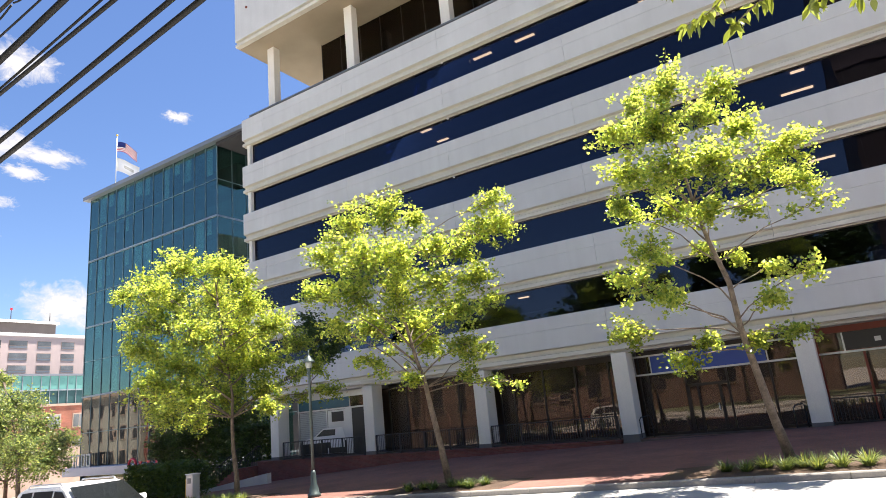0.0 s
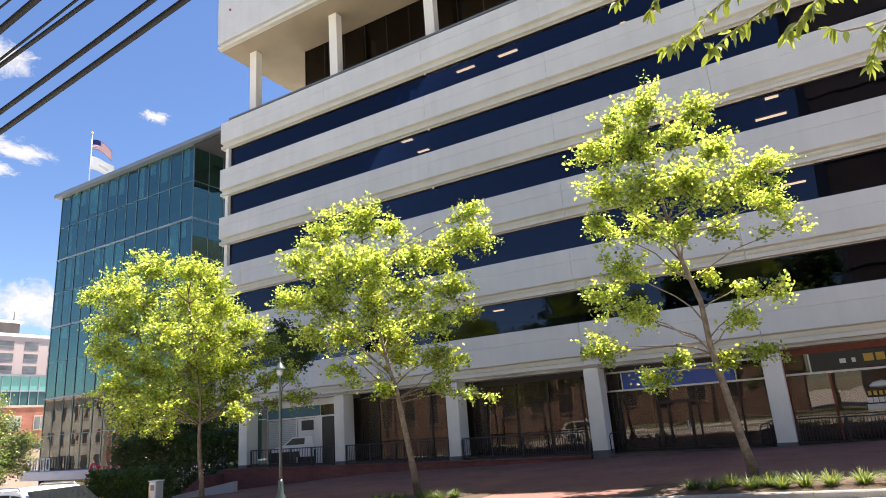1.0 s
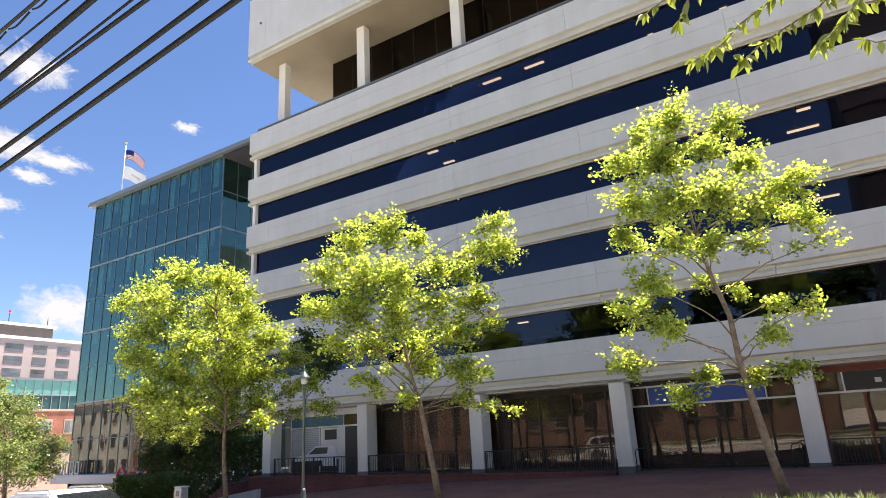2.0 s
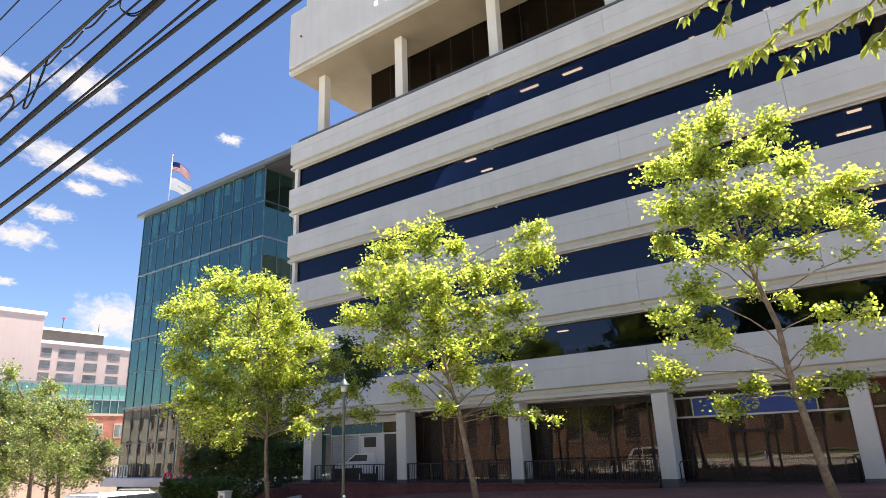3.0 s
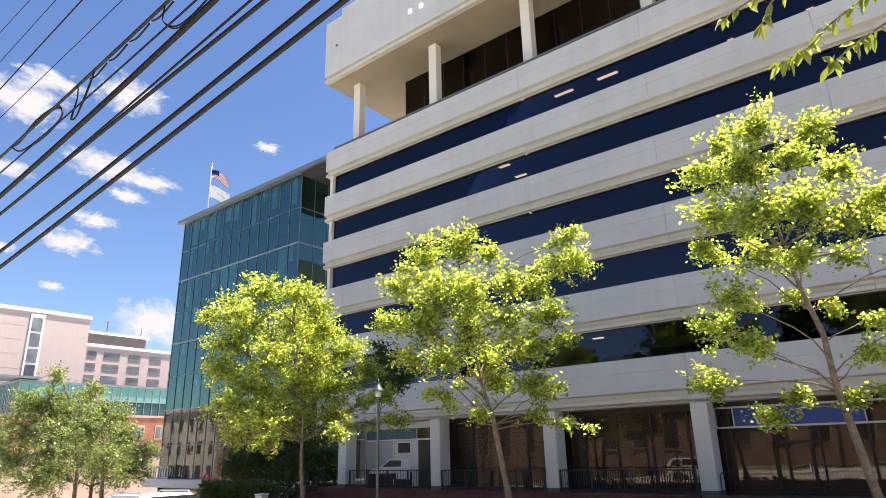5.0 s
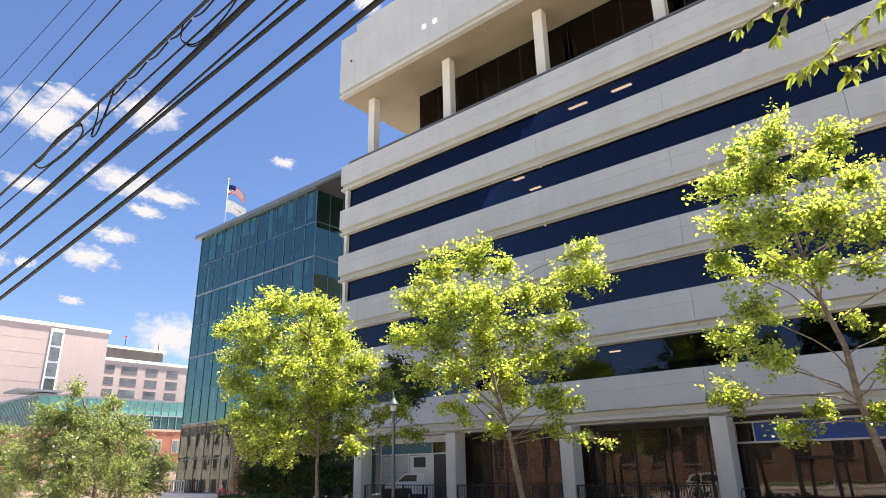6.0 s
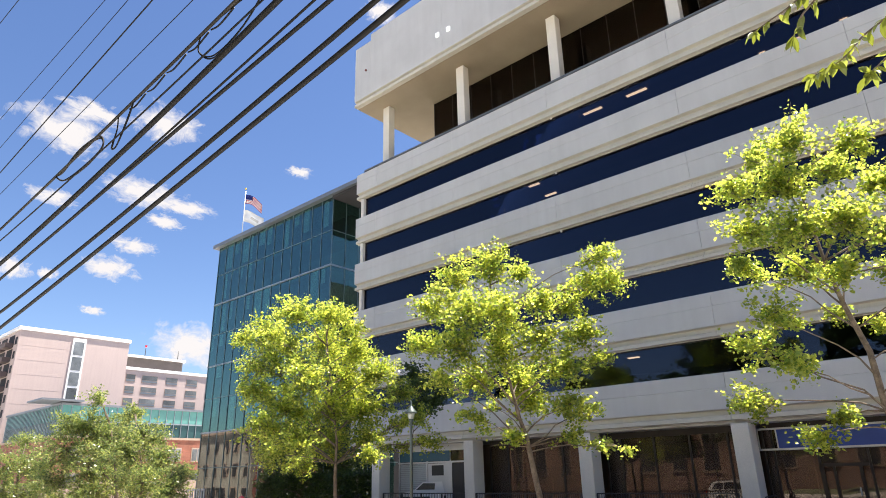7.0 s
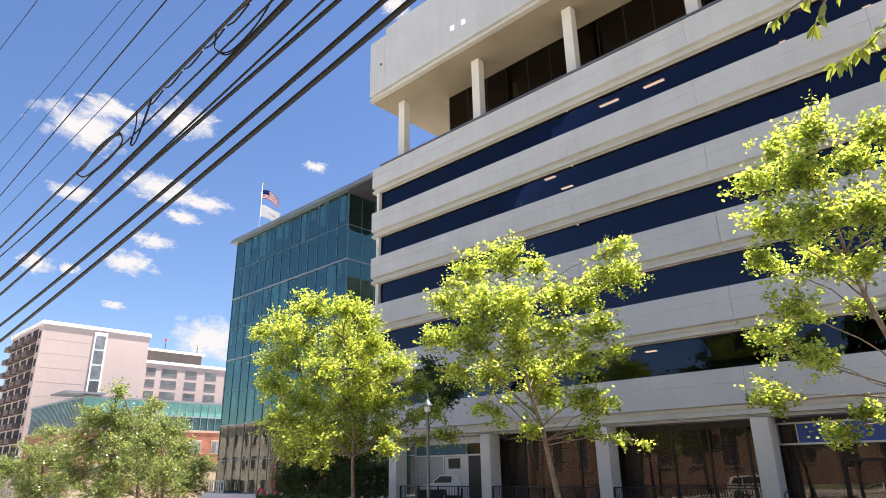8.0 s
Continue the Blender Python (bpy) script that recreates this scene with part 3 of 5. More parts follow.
for k in range(10):
    z = HZ - 3.2 - k * 3.05
    boxpart("floor_line", M_PINK, hotel, HX, HY0 + 0.4, z, HX + 0.02, sy0 - 1, z + 0.08)
    for j in range(4):
        x = HX - 3.6 - j * 5.2
        # flat dark sheet on the wall paints the shade of a recess
        boxpart("balcony_shade", M_DARK, hotel, x - 3.2, HY0 - 0.06, z - 0.2, x + 0.6, HY0 - 0.02, z + 2.5)
        boxpart("balcony", M_BALCONY, hotel, x - 3.4, HY0 - 1.5, z - 0.3, x + 0.2, HY0 - 0.05, z + 0.75)
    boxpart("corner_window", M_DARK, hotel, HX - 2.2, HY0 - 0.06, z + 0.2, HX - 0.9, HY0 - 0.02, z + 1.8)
wing = thing("hotel_wing", "lower pink-beige hotel wing with paired windows and grey penthouse", "building")
WZ = 0.1615 * 157 + EYE
boxpart("wing_wall", M_PINK, wing, HX - 24, HY1 + 0.05, -6, HX - 2, 110, WZ)
boxpart("wing_roof_edge", M_WHITE, wing, HX - 24.2, HY1 + 0.06, WZ, HX - 1.7, 110.2, WZ + 0.7)
boxpart("penthouse", mat("dark_brown_penthouse", (0.09, 0.075, 0.07), 0.7, bump=0), wing, HX - 22, HY1 + 0.06, WZ + 0.7, HX - 6, 78, WZ + 3.8)
boxpart("penthouse_roof", M_WHITE, wing, HX - 22.4, HY1 + 0.07, WZ + 3.8, HX - 5.3, 78.5, WZ + 4.3)
for k in range(6):
    z = WZ - 2.7 - k * 2.75
    for j, y in enumerate((62.6, 66.4, 72.3, 77.6, 83, 88, 93, 98)):
        w = 3.7 if j == 1 else 2.9 if j < 4 and j else 2.1
        win = boxpart("window", M_STONE_FAR, wing, HX - 2, y - 0.08, z - 0.08, HX - 1.93, y + w + 0.08, z + 1.68)
        boxpart("pane", M_FARWIN, win, HX - 1.93, y, z + 0.55, HX - 1.9, y + w, z + 1.6)
        boxpart("vent_panel", M_CAP, win, HX - 1.93, y, z, HX - 1.9, y + w, z + 0.45)
for y in (68.0, 76.5):
    bm = bmesh.new()
    tube(bm, [(HX - 6, y, WZ + 4.3), (HX - 6, y, WZ + 6.6)], [0.12, 0.06], 6)
    part("antenna", bm, M_RAIL, wing)
boxpart("aviation_lamp", M_RED, wing, HX - 6.2, 67.8, WZ + 6.6, HX - 5.8, 68.2, WZ + 7.1, label="small red roof lamp")
boxpart("roof_plant", M_WHITE, hotel, HX - 16, 46, HZ + 0.8, HX - 6, 56, HZ + 2.0)
PDX = -120.0
pod = thing("podium_building", "brick building with a teal glass upper storey", "building")
PY0, PZ = 38.0, 0.1045 * 120 + EYE
boxpart("brick_wall", M_BRICK_FAR, pod, PDX - 30, PY0, -6, PDX, 100, PZ - 5.2)
boxpart("stone_base", M_STONE_FAR, pod, PDX - 30.1, PY0 - 0.1, -6, PDX + 0.12, 100.1, 2.2)
boxpart("stone_course", M_STONE_FAR, pod, PDX - 30.1, PY0 - 0.12, PZ - 5.3, PDX + 0.15, 100.1, PZ - 4.9)
boxpart("teal_spandrel", mat("teal_glass_panel", (0.12, 0.31, 0.28), 0.15, var=0.05, big=0.1, fine=2, bump=0), pod, PDX - 29.8, PY0 + 0.2, PZ - 2.5, PDX - 0.1, 99.8, PZ)
boxpart("teal_roof", M_FASCIA, pod, PDX - 30, PY0, PZ, PDX + 0.2, 100, PZ + 0.35)
boxpart("glass_strip", M_GREEN_DARK, pod, PDX - 29.8, PY0 + 0.25, PZ - 4.9, PDX - 0.15, 99.8, PZ - 2.5)
for j in range(40):
    y = PY0 + 0.2 + j * 1.5
    boxpart("teal_mullion", M_TRANSOM, pod, PDX - 0.1, y, PZ - 4.9, PDX + 0.02, y + 0.1, PZ)
    x = PDX - j * 0.75
    boxpart("teal_mullion", M_TRANSOM, pod, x - 0.1, PY0 + 0.08, PZ - 4.9, x, PY0 + 0.2, PZ)
boxpart("teal_midrail", M_TRANSOM, pod, PDX - 0.12, PY0 + 0.1, PZ - 2.6, PDX + 0.04, 100, PZ - 2.35)
for k in range(2):
    for j in range(13):
        y = PY0 + 2.5 + j * 4.3
        z = PZ - 9.0 - k * 4.2
        win = boxpart("window", M_STONE_FAR, pod, PDX, y - 0.15, z - 0.2, PDX + 0.08, y + 2.15, z + 2.35)
        for q in range(2):
            boxpart("pane", M_FARWIN, win, PDX + 0.08, y + q * 1.05, z, PDX + 0.1, y + q * 1.05 + 0.95, z + 2.1)
boxpart("entrance_roof", M_FASCIA, pod, PDX - 6, PY0 - 3.5, PZ + 0.5, PDX + 1.5, PY0 + 3, PZ + 0.8)

# ---------------------------------------------------------------- trees
def leaf_quads(bm, p, size, rng, up=Vector((0, 0, 1)), loose=0.7):
    """One lobed leaf, folded along its rib."""
    d = Vector((rng.gauss(0, 1), rng.gauss(0, 1), rng.gauss(0, 0.6))).normalized()
    n = (up + Vector((rng.gauss(0, loose), rng.gauss(0, loose), rng.gauss(0, 0.3)))).normalized()
    s = d.cross(n).normalized()
    n = s.cross(d)
    a, b = bm.verts.new(p), bm.verts.new(p + d * size)
    for q in (1, -1):
        lobe = [bm.verts.new(p + d * size * t + s * size * w * q + n * size * 0.3 * w) for t, w in ((0.22, 0.44), (0.46, 0.27), (0.66, 0.42), (0.8, 0.2))]
        bm.faces.new((a, *lobe, b) if q < 0 else (b, *lobe[::-1], a))


def bent(a, b, rng, sag=0.0, k=5, wob=0.08):
    a, b = Vector(a), Vector(b)
    ln = (b - a).length
    pts = []
    for i in range(k + 1):
        t = i / k
        p = a.lerp(b, t)
        p.z += sag * ln * math.sin(math.pi * t)
        if 0 < i < k:
            p += Vector((rng.gauss(0, 1), rng.gauss(0, 1), rng.gauss(0, 0.5))) * wob * ln * 0.3
        pts.append(p)
    return pts


def tree(name, base, ang, spine, blobs, leaf, seed, label, density=800, size=0.098, girth=0.11, depth=1.9, group="street trees", reach=19.0):
    """A street tree: a spine of (sideways, height), a limb out to each region of foliage, twigs round its end and leaves one by one along the twigs."""
    rng = random.Random(seed)
    root = thing(name, label, "tree", group, at=(base[0], base[1], 0))
    side = Vector((math.cos(radians(ang)), math.sin(radians(ang)), 0))
    back = Vector((-side.y, side.x, 0))
    sp = [side * s + Vector((0, 0, z)) for s, z in spine]
    ks = len(sp)
    fine_sp = [sp[i].lerp(sp[i + 1], q / 6) for i in range(ks - 1) for q in range(6)]
    bm = bmesh.new()
    tube(bm, sp, [girth * (1.25 if i == 0 else 1.0) * (1 - 0.8 * i / (ks - 1)) for i in range(ks)], 10)
    limbs = bmesh.new()
    crown = bmesh.new()
    drift = Vector((seed * 3.7, seed * 1.9, seed * 0.7))
    for s, z, r in blobs:
        off = rng.uniform(-1.0, 1.0) * depth
        k = 1 + off / reach
        c = side * s * k + back * off + Vector((0, 0, 2.1 + (z - 2.1) * k))
        # where the limb leaves the trunk
        zs = max(c.z - 0.6 * abs(s) - 0.15, sp[0].z + min(3.2, c.z - sp[0].z + 0.1))
        st = min(fine_sp, key=lambda p: abs(p.z - zs))
        r0 = max(0.016, 0.026 * r + 0.010)
        limb = bent(st, c, rng, 0.06)
        tube(limbs, limb, [r0 * (1 - 0.75 * i / 5) for i in range(6)], 6)
        leaves = density * 2.8 * r * r + 230 * r
        twigs = max(4, int(leaves / 26))
        wide = Vector((rng.uniform(1.0, 1.25), rng.uniform(0.95, 1.2), rng.uniform(0.85, 1.08)))
        for _ in range(twigs):
            d = Vector((rng.gauss(0, 1), rng.gauss(0, 1), rng.gauss(0.12, 0.95))).normalized() * wide
            # small sprays run back along their limb, large ones stand round its end
            mid = c.lerp(limb[2], rng.random() ** 1.6 * 0.8) if r < 0.5 else c
            e = mid + d * r * (0.12 + 1.0 * rng.random() ** 0.55) * (0.8 if r < 0.5 else 1.0)
            o = limb[rng.randint(3, 5)].lerp(c, 0.35)
            if noise.noise((e + drift) * 1.25) < -0.36:
                continue
            path = bent(o, e, rng, 0.05, 3)
            if rng.random() < 0.55:
                tube(limbs, path, [0.010, 0.008, 0.005, 0.003], 4, False)
            head = (path[3] - path[2]).normalized()
            tilt = Vector((rng.gauss(0, 0.35), rng.gauss(0, 0.35), 1))
            for _ in range(rng.randint(16, 36)):
                t = rng.random() ** 0.6
                back_by = (1 - t) * min(0.75, r)
                p = e - head * back_by + Vector((rng.gauss(0, 1), rng.gauss(0, 1), rng.gauss(-0.15, 0.75))) * (0.05 + 0.10 * rng.random()) * (size / 0.118)
                leaf_quads(crown, p, size * rng.uniform(0.5, 1.3), rng, tilt, 0.95)
    part("trunk", bm, M_BARK, root, "slender mottled brown trunk")
    part("branchwork", limbs, M_BARK, root)
    part("crown", crown, leaf, root, "sparse clumps of yellow-green leaves")
    return root


tree("plane_tree", (-21.43, 17.5), 50.76, [(0, -0.6), (-0.02, 0.4), (-0.12, 1.3), (-0.16, 2.17), (-0.14, 3.5), (-0.47, 5.83), (-0.78, 8.3)],
     [(-2.12, 9.0, 0.95), (-0.56, 8.84, 1.01), (0.4, 8.39, 0.63), (-3.4, 8.19, 0.93), (-2.54, 7.57, 1.12), (-0.79, 7.38, 1.23), (0.61, 7.33, 0.96), (-4.18, 7.64, 0.55), (-3.41, 6.57, 1.09), (-1.67, 6.08, 1.3),
      (0.32, 5.97, 1.33), (1.7, 6.37, 0.92), (-3.59, 5.44, 0.85), (-2.3, 4.8, 1.18), (-0.37, 4.66, 1.3), (1.2, 4.78, 1.04), (2.42, 5.36, 0.82), (-3.57, 4.23, 0.93), (-2.08, 3.56, 1.08), (-0.38, 3.41, 0.96),
      (1.17, 3.57, 0.89), (2.61, 4.16, 0.62), (-2.9, 2.98, 0.75), (-1.56, 2.57, 0.72), (1.42, 2.87, 0.56), (3.33, 4.39, 0.68), (2.81, 3.21, 0.43), (4.0, 3.39, 0.53)],
     M_LEAF, 11, "young plane tree with dense sunlit yellow-green crown", depth=2.0)
tree("plane_tree", (-11.45, 17.5), 33.2, [(0.02, -0.3), (-0.17, 1.0), (-0.38, 2.25), (-0.52, 3.16), (-0.7, 3.72), (-0.94, 4.86), (-1.35, 6.83), (-1.43, 8.5)],
     [(-1.4, 8.89, 0.9), (-2.6, 8.6, 0.86), (-0.35, 8.5, 0.63), (-3.54, 8.44, 0.47), (-3.7, 7.53, 0.69), (-2.28, 7.41, 1.0), (-0.89, 7.34, 0.89), (0.45, 7.55, 0.7), (2.41, 9.0, 0.59), (2.65, 8.01, 0.7),
      (1.87, 8.09, 0.55), (1.2, 7.28, 0.62), (-3.95, 6.3, 0.65), (-2.74, 6.14, 0.95), (-1.22, 6.03, 0.95), (0.32, 6.24, 0.88), (1.68, 6.3, 0.77), (2.25, 5.6, 0.46), (-3.33, 5.05, 0.6), (-2.06, 4.93, 0.86),
      (-0.56, 4.92, 0.86), (0.89, 5.22, 0.79), (-2.5, 3.89, 0.48), (-0.25, 4.19, 0.71), (1.06, 4.14, 0.67), (1.94, 3.98, 0.41), (-1.56, 4.13, 0.41), (1.18, 3.2, 0.4), (2.02, 2.85, 0.44), (2.7, 2.65, 0.36),
      (-1.04, 3.2, 0.4), (-1.76, 2.88, 0.18)],
     M_LEAF, 12, "young plane tree with leaning trunk and forked sunlit crown")
tree("plane_tree", (-1.78, 17.5), 5.8, [(0.02, 0.0), (-0.19, 1.16), (-0.34, 2.25), (-0.5, 3.39), (-0.54, 4.56), (-0.81, 5.67), (-0.98, 6.65), (-1.1, 7.98), (-1.2, 9.54)],
     [(-1.13, 10.37, 0.8), (-2.21, 10.29, 0.46), (-2.87, 10.55, 0.23), (0.34, 9.86, 0.52), (-0.37, 9.19, 0.8), (-1.65, 9.19, 0.86), (-2.77, 9.28, 0.56), (0.68, 8.59, 0.66), (1.45, 7.79, 0.66), (-2.7, 8.11, 0.68),
      (-1.53, 7.85, 0.81), (-0.32, 7.74, 0.79), (0.68, 7.26, 0.73), (1.64, 6.86, 0.6), (2.36, 6.33, 0.36), (-2.91, 7.07, 0.57), (-1.68, 6.68, 0.68), (-0.7, 6.5, 0.57), (0.35, 6.37, 0.5), (-2.3, 5.72, 0.62),
      (-3.03, 5.0, 0.68), (-2.25, 4.45, 0.62), (-3.3, 3.65, 0.62), (-1.04, 5.56, 0.39), (-0.14, 5.11, 0.35), (0.79, 4.83, 0.39), (1.4, 4.67, 0.42), (0.5, 4.0, 0.42), (-1.46, 3.1, 0.47), (-2.2, 2.7, 0.45),
      (1.0, 3.1, 0.47), (-0.1, 2.95, 0.44)],
     M_LEAF, 13, "tall young plane tree with open sunlit crown and leaning trunk")
for base, ang, spine, blobs, seed in (
        ((-42.8, 17.5), 67.8, [(0.1, -2.6), (0.0, 1.43), (-0.4, 3.74), (-1.02, 5.76), (-1.8, 7.3)],
         [(-1.89, 7.25, 0.8), (-2.3, 5.48, 1.5), (-0.92, 4.8, 1.6), (-3.35, 4.11, 1.6), (-1.6, 2.76, 1.9), (-3.66, 2.14, 1.5), (0.09, 2.06, 1.6), (-2.0, 1.13, 1.5), (-3.24, 5.46, 1.1)], 21),
        ((-38.0, 16.8), 66.1, [(0.3, -2.2), (0.13, 0.86), (-0.07, 2.95), (-0.8, 5.8)],
         [(-0.81, 5.81, 0.75), (-0.2, 4.54, 1.2), (-0.99, 3.59, 1.3), (0.86, 3.27, 1.2), (1.88, 2.32, 0.9), (0.09, 2.04, 1.4), (1.37, 1.4, 1.3)], 22),
        ((-47.5, 20.5), 68.0, [(0.0, -3.0), (0.0, 1.0), (-0.6, 3.0), (-0.9, 6.0)],
         [(-0.9, 6.4, 1.2), (-2.0, 5.0, 1.6), (0.6, 4.6, 1.5), (-3.0, 3.4, 1.6), (1.6, 3.0, 1.6), (-1.0, 3.0, 1.8), (0.4, 1.4, 1.7), (2.6, 1.4, 1.4), (-2.6, 1.2, 1.7), (3.4, 2.6, 1.0)], 24),
        ((-55.0, 18.0), 71.9, [(-2.4, -3.4), (-2.4, 1.0), (-2.5, 3.0), (-2.4, 5.0)],
         [(-2.35, 5.01, 1.1), (-3.17, 3.39, 1.6), (-1.35, 3.37, 1.5), (-3.97, 1.83, 1.6), (-1.4, 1.37, 1.8), (-4.97, 2.63, 1.1), (-2.78, 1.02, 1.5)], 23)):
    tree("street_tree", base, ang, spine, blobs, M_LEAF_PALE, seed, "bushy pale green street tree further down the hill", 520, 0.105, 0.13, 2.0, "street trees", 45.0)

# ---------------------------------------------------------------- overhead cables (parallel to the street, near side)
def cable(name, y, pts, r, material, label, x0=-42.0, x1=9.0):
    """A cable through two or three (x, z) points, carried on at both ends."""
    def z_at(x):
        (xa, za), (xb, zb) = pts[0], pts[-1]
        if len(pts) == 2:
            return za + (zb - za) * (x - xa) / (xb - xa)
        xm, zm = pts[1]
        xc = min(max(x, xa - 4), xb + 2)
        def quad(q):
            return (za * (q - xm) * (q - xb) / ((xa - xm) * (xa - xb)) + zm * (q - xa) * (q - xb) / ((xm - xa) * (xm - xb)) + zb * (q - xa) * (q - xm) / ((xb - xa) * (xb - xm)))
        slope = (quad(xc + 0.01) - quad(xc - 0.01)) / 0.02
        return quad(xc) + slope * (x - xc)
    bm = bmesh.new()
    k = 48
    tube(bm, [(x0 + (x1 - x0) * i / k, y, z_at(x0 + (x1 - x0) * i / k)) for i in range(k + 1)], r, 8)
    return solid(name, bm, material, label, "cable", "overhead cables"), z_at


WY = 2.8
cable("overhead_cable", WY, [(-13.21, 4.51), (-6.07, 5.22), (-2.89, 5.57)], 0.026, M_CABLE, "thick black telephone cable strung over the street")
cable("overhead_cable", WY, [(-14.09, 4.79), (-6.52, 5.41), (-3.22, 5.77)], 0.024, M_CABLE, "thick black telephone cable strung over the street")
cable("overhead_cable", WY, [(-13.68, 5.56), (-8.49, 5.87), (-3.84, 6.15)], 0.022, M_CABLE, "thick black telephone cable strung over the street")
cable("overhead_cable", WY + 0.03, [(-13.68, 5.585), (-8.52, 5.955), (-4.11, 6.34)], 0.013, M_CABLE, "thin black cable beside a thick one")
cable("overhead_cable", WY, [(-14.93, 5.87), (-8.85, 6.25), (-4.71, 6.67)], 0.035, M_CABLE, "thickest black cable of the bundle over the street")
cable("overhead_cable", WY, [(-15.4, 6.48), (-9.96, 6.6), (-5.02, 6.86)], 0.012, M_CABLE, "thin black cable strung over the street")
_, z6 = cable("overhead_cable", WY, [(-15.6, 6.73), (-10.72, 6.92), (-5.59, 7.2)], 0.021, M_CABLE_GREY, "lashed grey messenger cable over the street")
for pts, y in (([(-16.85, 8.34), (-8.12, 8.73)], 2.8), ([(-16.37, 7.73), (-6.74, 7.9)], 2.8), ([(-18.42, 10.36), (-10.33, 10.07)], 2.8), ([(-17.53, 9.21), (-9.16, 9.36)], 2.8), ([(-13.52, 10.11), (-10.87, 9.72)], 1.7)):
    cable("power_wire", y, pts, 0.011 if pts[0][0] == -16.85 else 0.006, M_CABLE, "thin dark power wire high over the street")

# lashing loops on the messenger cable
def coil(name, pts, r, material, label):
    """A closed spare loop of cable through points, smoothed."""
    pts = [Vector(p) for p in pts]
    k = len(pts)
    out = []
    for i in range(k - 1):
        p0, p1, p2, p3 = pts[max(i - 1, 0)], pts[i], pts[i + 1], pts[min(i + 2, k - 1)]
        for j in range(6):
            t = j / 6
            out.append(0.5 * ((2 * p1) + (p2 - p0) * t + (2 * p0 - 5 * p1 + 4 * p2 - p3) * t * t + (3 * p1 - p0 - 3 * p2 + p3) * t ** 3))
    out.append(pts[-1])
    bm = bmesh.new()
    tube(bm, out, r, 6)
    return solid(name, bm, material, label, "cable", "overhead cables")


for dz in (0.0, 0.035):
    coil("cable_loop", [(-11.0, WY, z6(-11.0)), (-10.75, WY + 0.02, z6(-10.7) - 0.02 + dz), (-10.2, WY + 0.05, z6(-10.2) + 0.14 + dz), (-9.4, WY + 0.05, z6(-9.4) + 0.02 + dz), (-9.2, WY + 0.05, z6(-9.2) - 0.22),
                        (-9.8, WY + 0.05, z6(-9.8) - 0.3 + dz), (-10.6, WY + 0.03, z6(-10.6) - 0.22), (-11.0, WY, z6(-11.0) - 0.02)], 0.014, M_CABLE_GREY, "spare grey cable coiled on the messenger wire")
    coil("cable_loop", [(-8.6, WY, z6(-8.6)), (-8.62, WY + 0.02, z6(-8.6) - 0.2), (-8.75 - dz, WY + 0.04, z6(-8.7) - 0.42), (-8.6, WY + 0.04, z6(-8.6) - 0.46), (-8.35 + dz, WY + 0.03, z6(-8.3) - 0.2), (-8.1, WY, z6(-8.1))], 0.010, M_CABLE, "thin black cable drooping from the messenger wire")
    coil("cable_loop", [(-6.3, WY, z6(-6.3)), (-6.35, WY + 0.03, z6(-6.3) - 0.2), (-6.0, WY + 0.06, z6(-6.0) - 0.42 - dz), (-5.4, WY + 0.06, z6(-5.4) - 0.38), (-5.0, WY + 0.05, z6(-5.0) - 0.12), (-5.3, WY + 0.04, z6(-5.3) - 0.02 + dz), (-6.0, WY, z6(-6.0))],
         0.010, M_CABLE, "thin black cable loop hanging from the messenger wire")
for i in range(5):
    coil("lashing", [(-8.3 + i * 0.55, WY + 0.03, z6(-8.3 + i * 0.55) - 0.02), (-8.1 + i * 0.55, WY + 0.03, z6(-8.1 + i * 0.55) - 0.07), (-7.8 + i * 0.55, WY + 0.03, z6(-7.8 + i * 0.55) - 0.02)], 0.011, M_CABLE, "thin black cable lashed along the messenger wire")

# ---------------------------------------------------------------- clouds, far behind everything
def cloud_mat(seed):
    m, nt, n, l, p = nodes_of("cloud")
    n.remove(p)
    tc = n.new("ShaderNodeTexCoord")
    mp = n.new("ShaderNodeMapping")
    mp.inputs["Location"].default_value = (seed * 3.1, seed * 1.7, seed)
    mp.inputs["Scale"].default_value = (1.6, 1.0, 1.0)
    l.new(tc.outputs["Object"], mp.inputs[0])
    t = n.new("ShaderNodeTexNoise")
    t.inputs["Scale"].default_value, t.inputs["Detail"].default_value, t.inputs["Roughness"].default_value = 2.1, 9, 0.66
    t.inputs["Distortion"].default_value = 0.5
    l.new(mp.outputs[0], t.inputs["Vector"])
    ln = n.new("ShaderNodeVectorMath")
    ln.operation = "LENGTH"
    l.new(tc.outputs["Object"], ln.inputs[0])
    fall = n.new("ShaderNodeMapRange")
    fall.inputs["From Min"].default_value, fall.inputs["From Max"].default_value = 0.1, 1.15
    fall.inputs["To Min"].default_value, fall.inputs["To Max"].default_value = 0.35, -0.38
    l.new(ln.outputs["Value"], fall.inputs[0])
    add = n.new("ShaderNodeMath")
    l.new(t.outputs[0], add.inputs[0])
    l.new(fall.outputs[0], add.inputs[1])
    r = ramp(n, l, add.outputs[0], (0, 0, 0), (1, 1, 1), 0.46, 0.76)
    em = n.new("ShaderNodeEmission")
    em.inputs[0].default_value = (0.97, 0.97, 0.99, 1)
    em.inputs[1].default_value = 0.285
    tr = n.new("ShaderNodeBsdfTransparent")
    mx = n.new("ShaderNodeMixShader")
    l.new(r.outputs[0], mx.inputs[0])
    l.new(tr.outputs[0], mx.inputs[1])
    l.new(em.outputs[0], mx.inputs[2])
    l.new(mx.outputs[0], n["Material Output"].inputs[0])
    return m


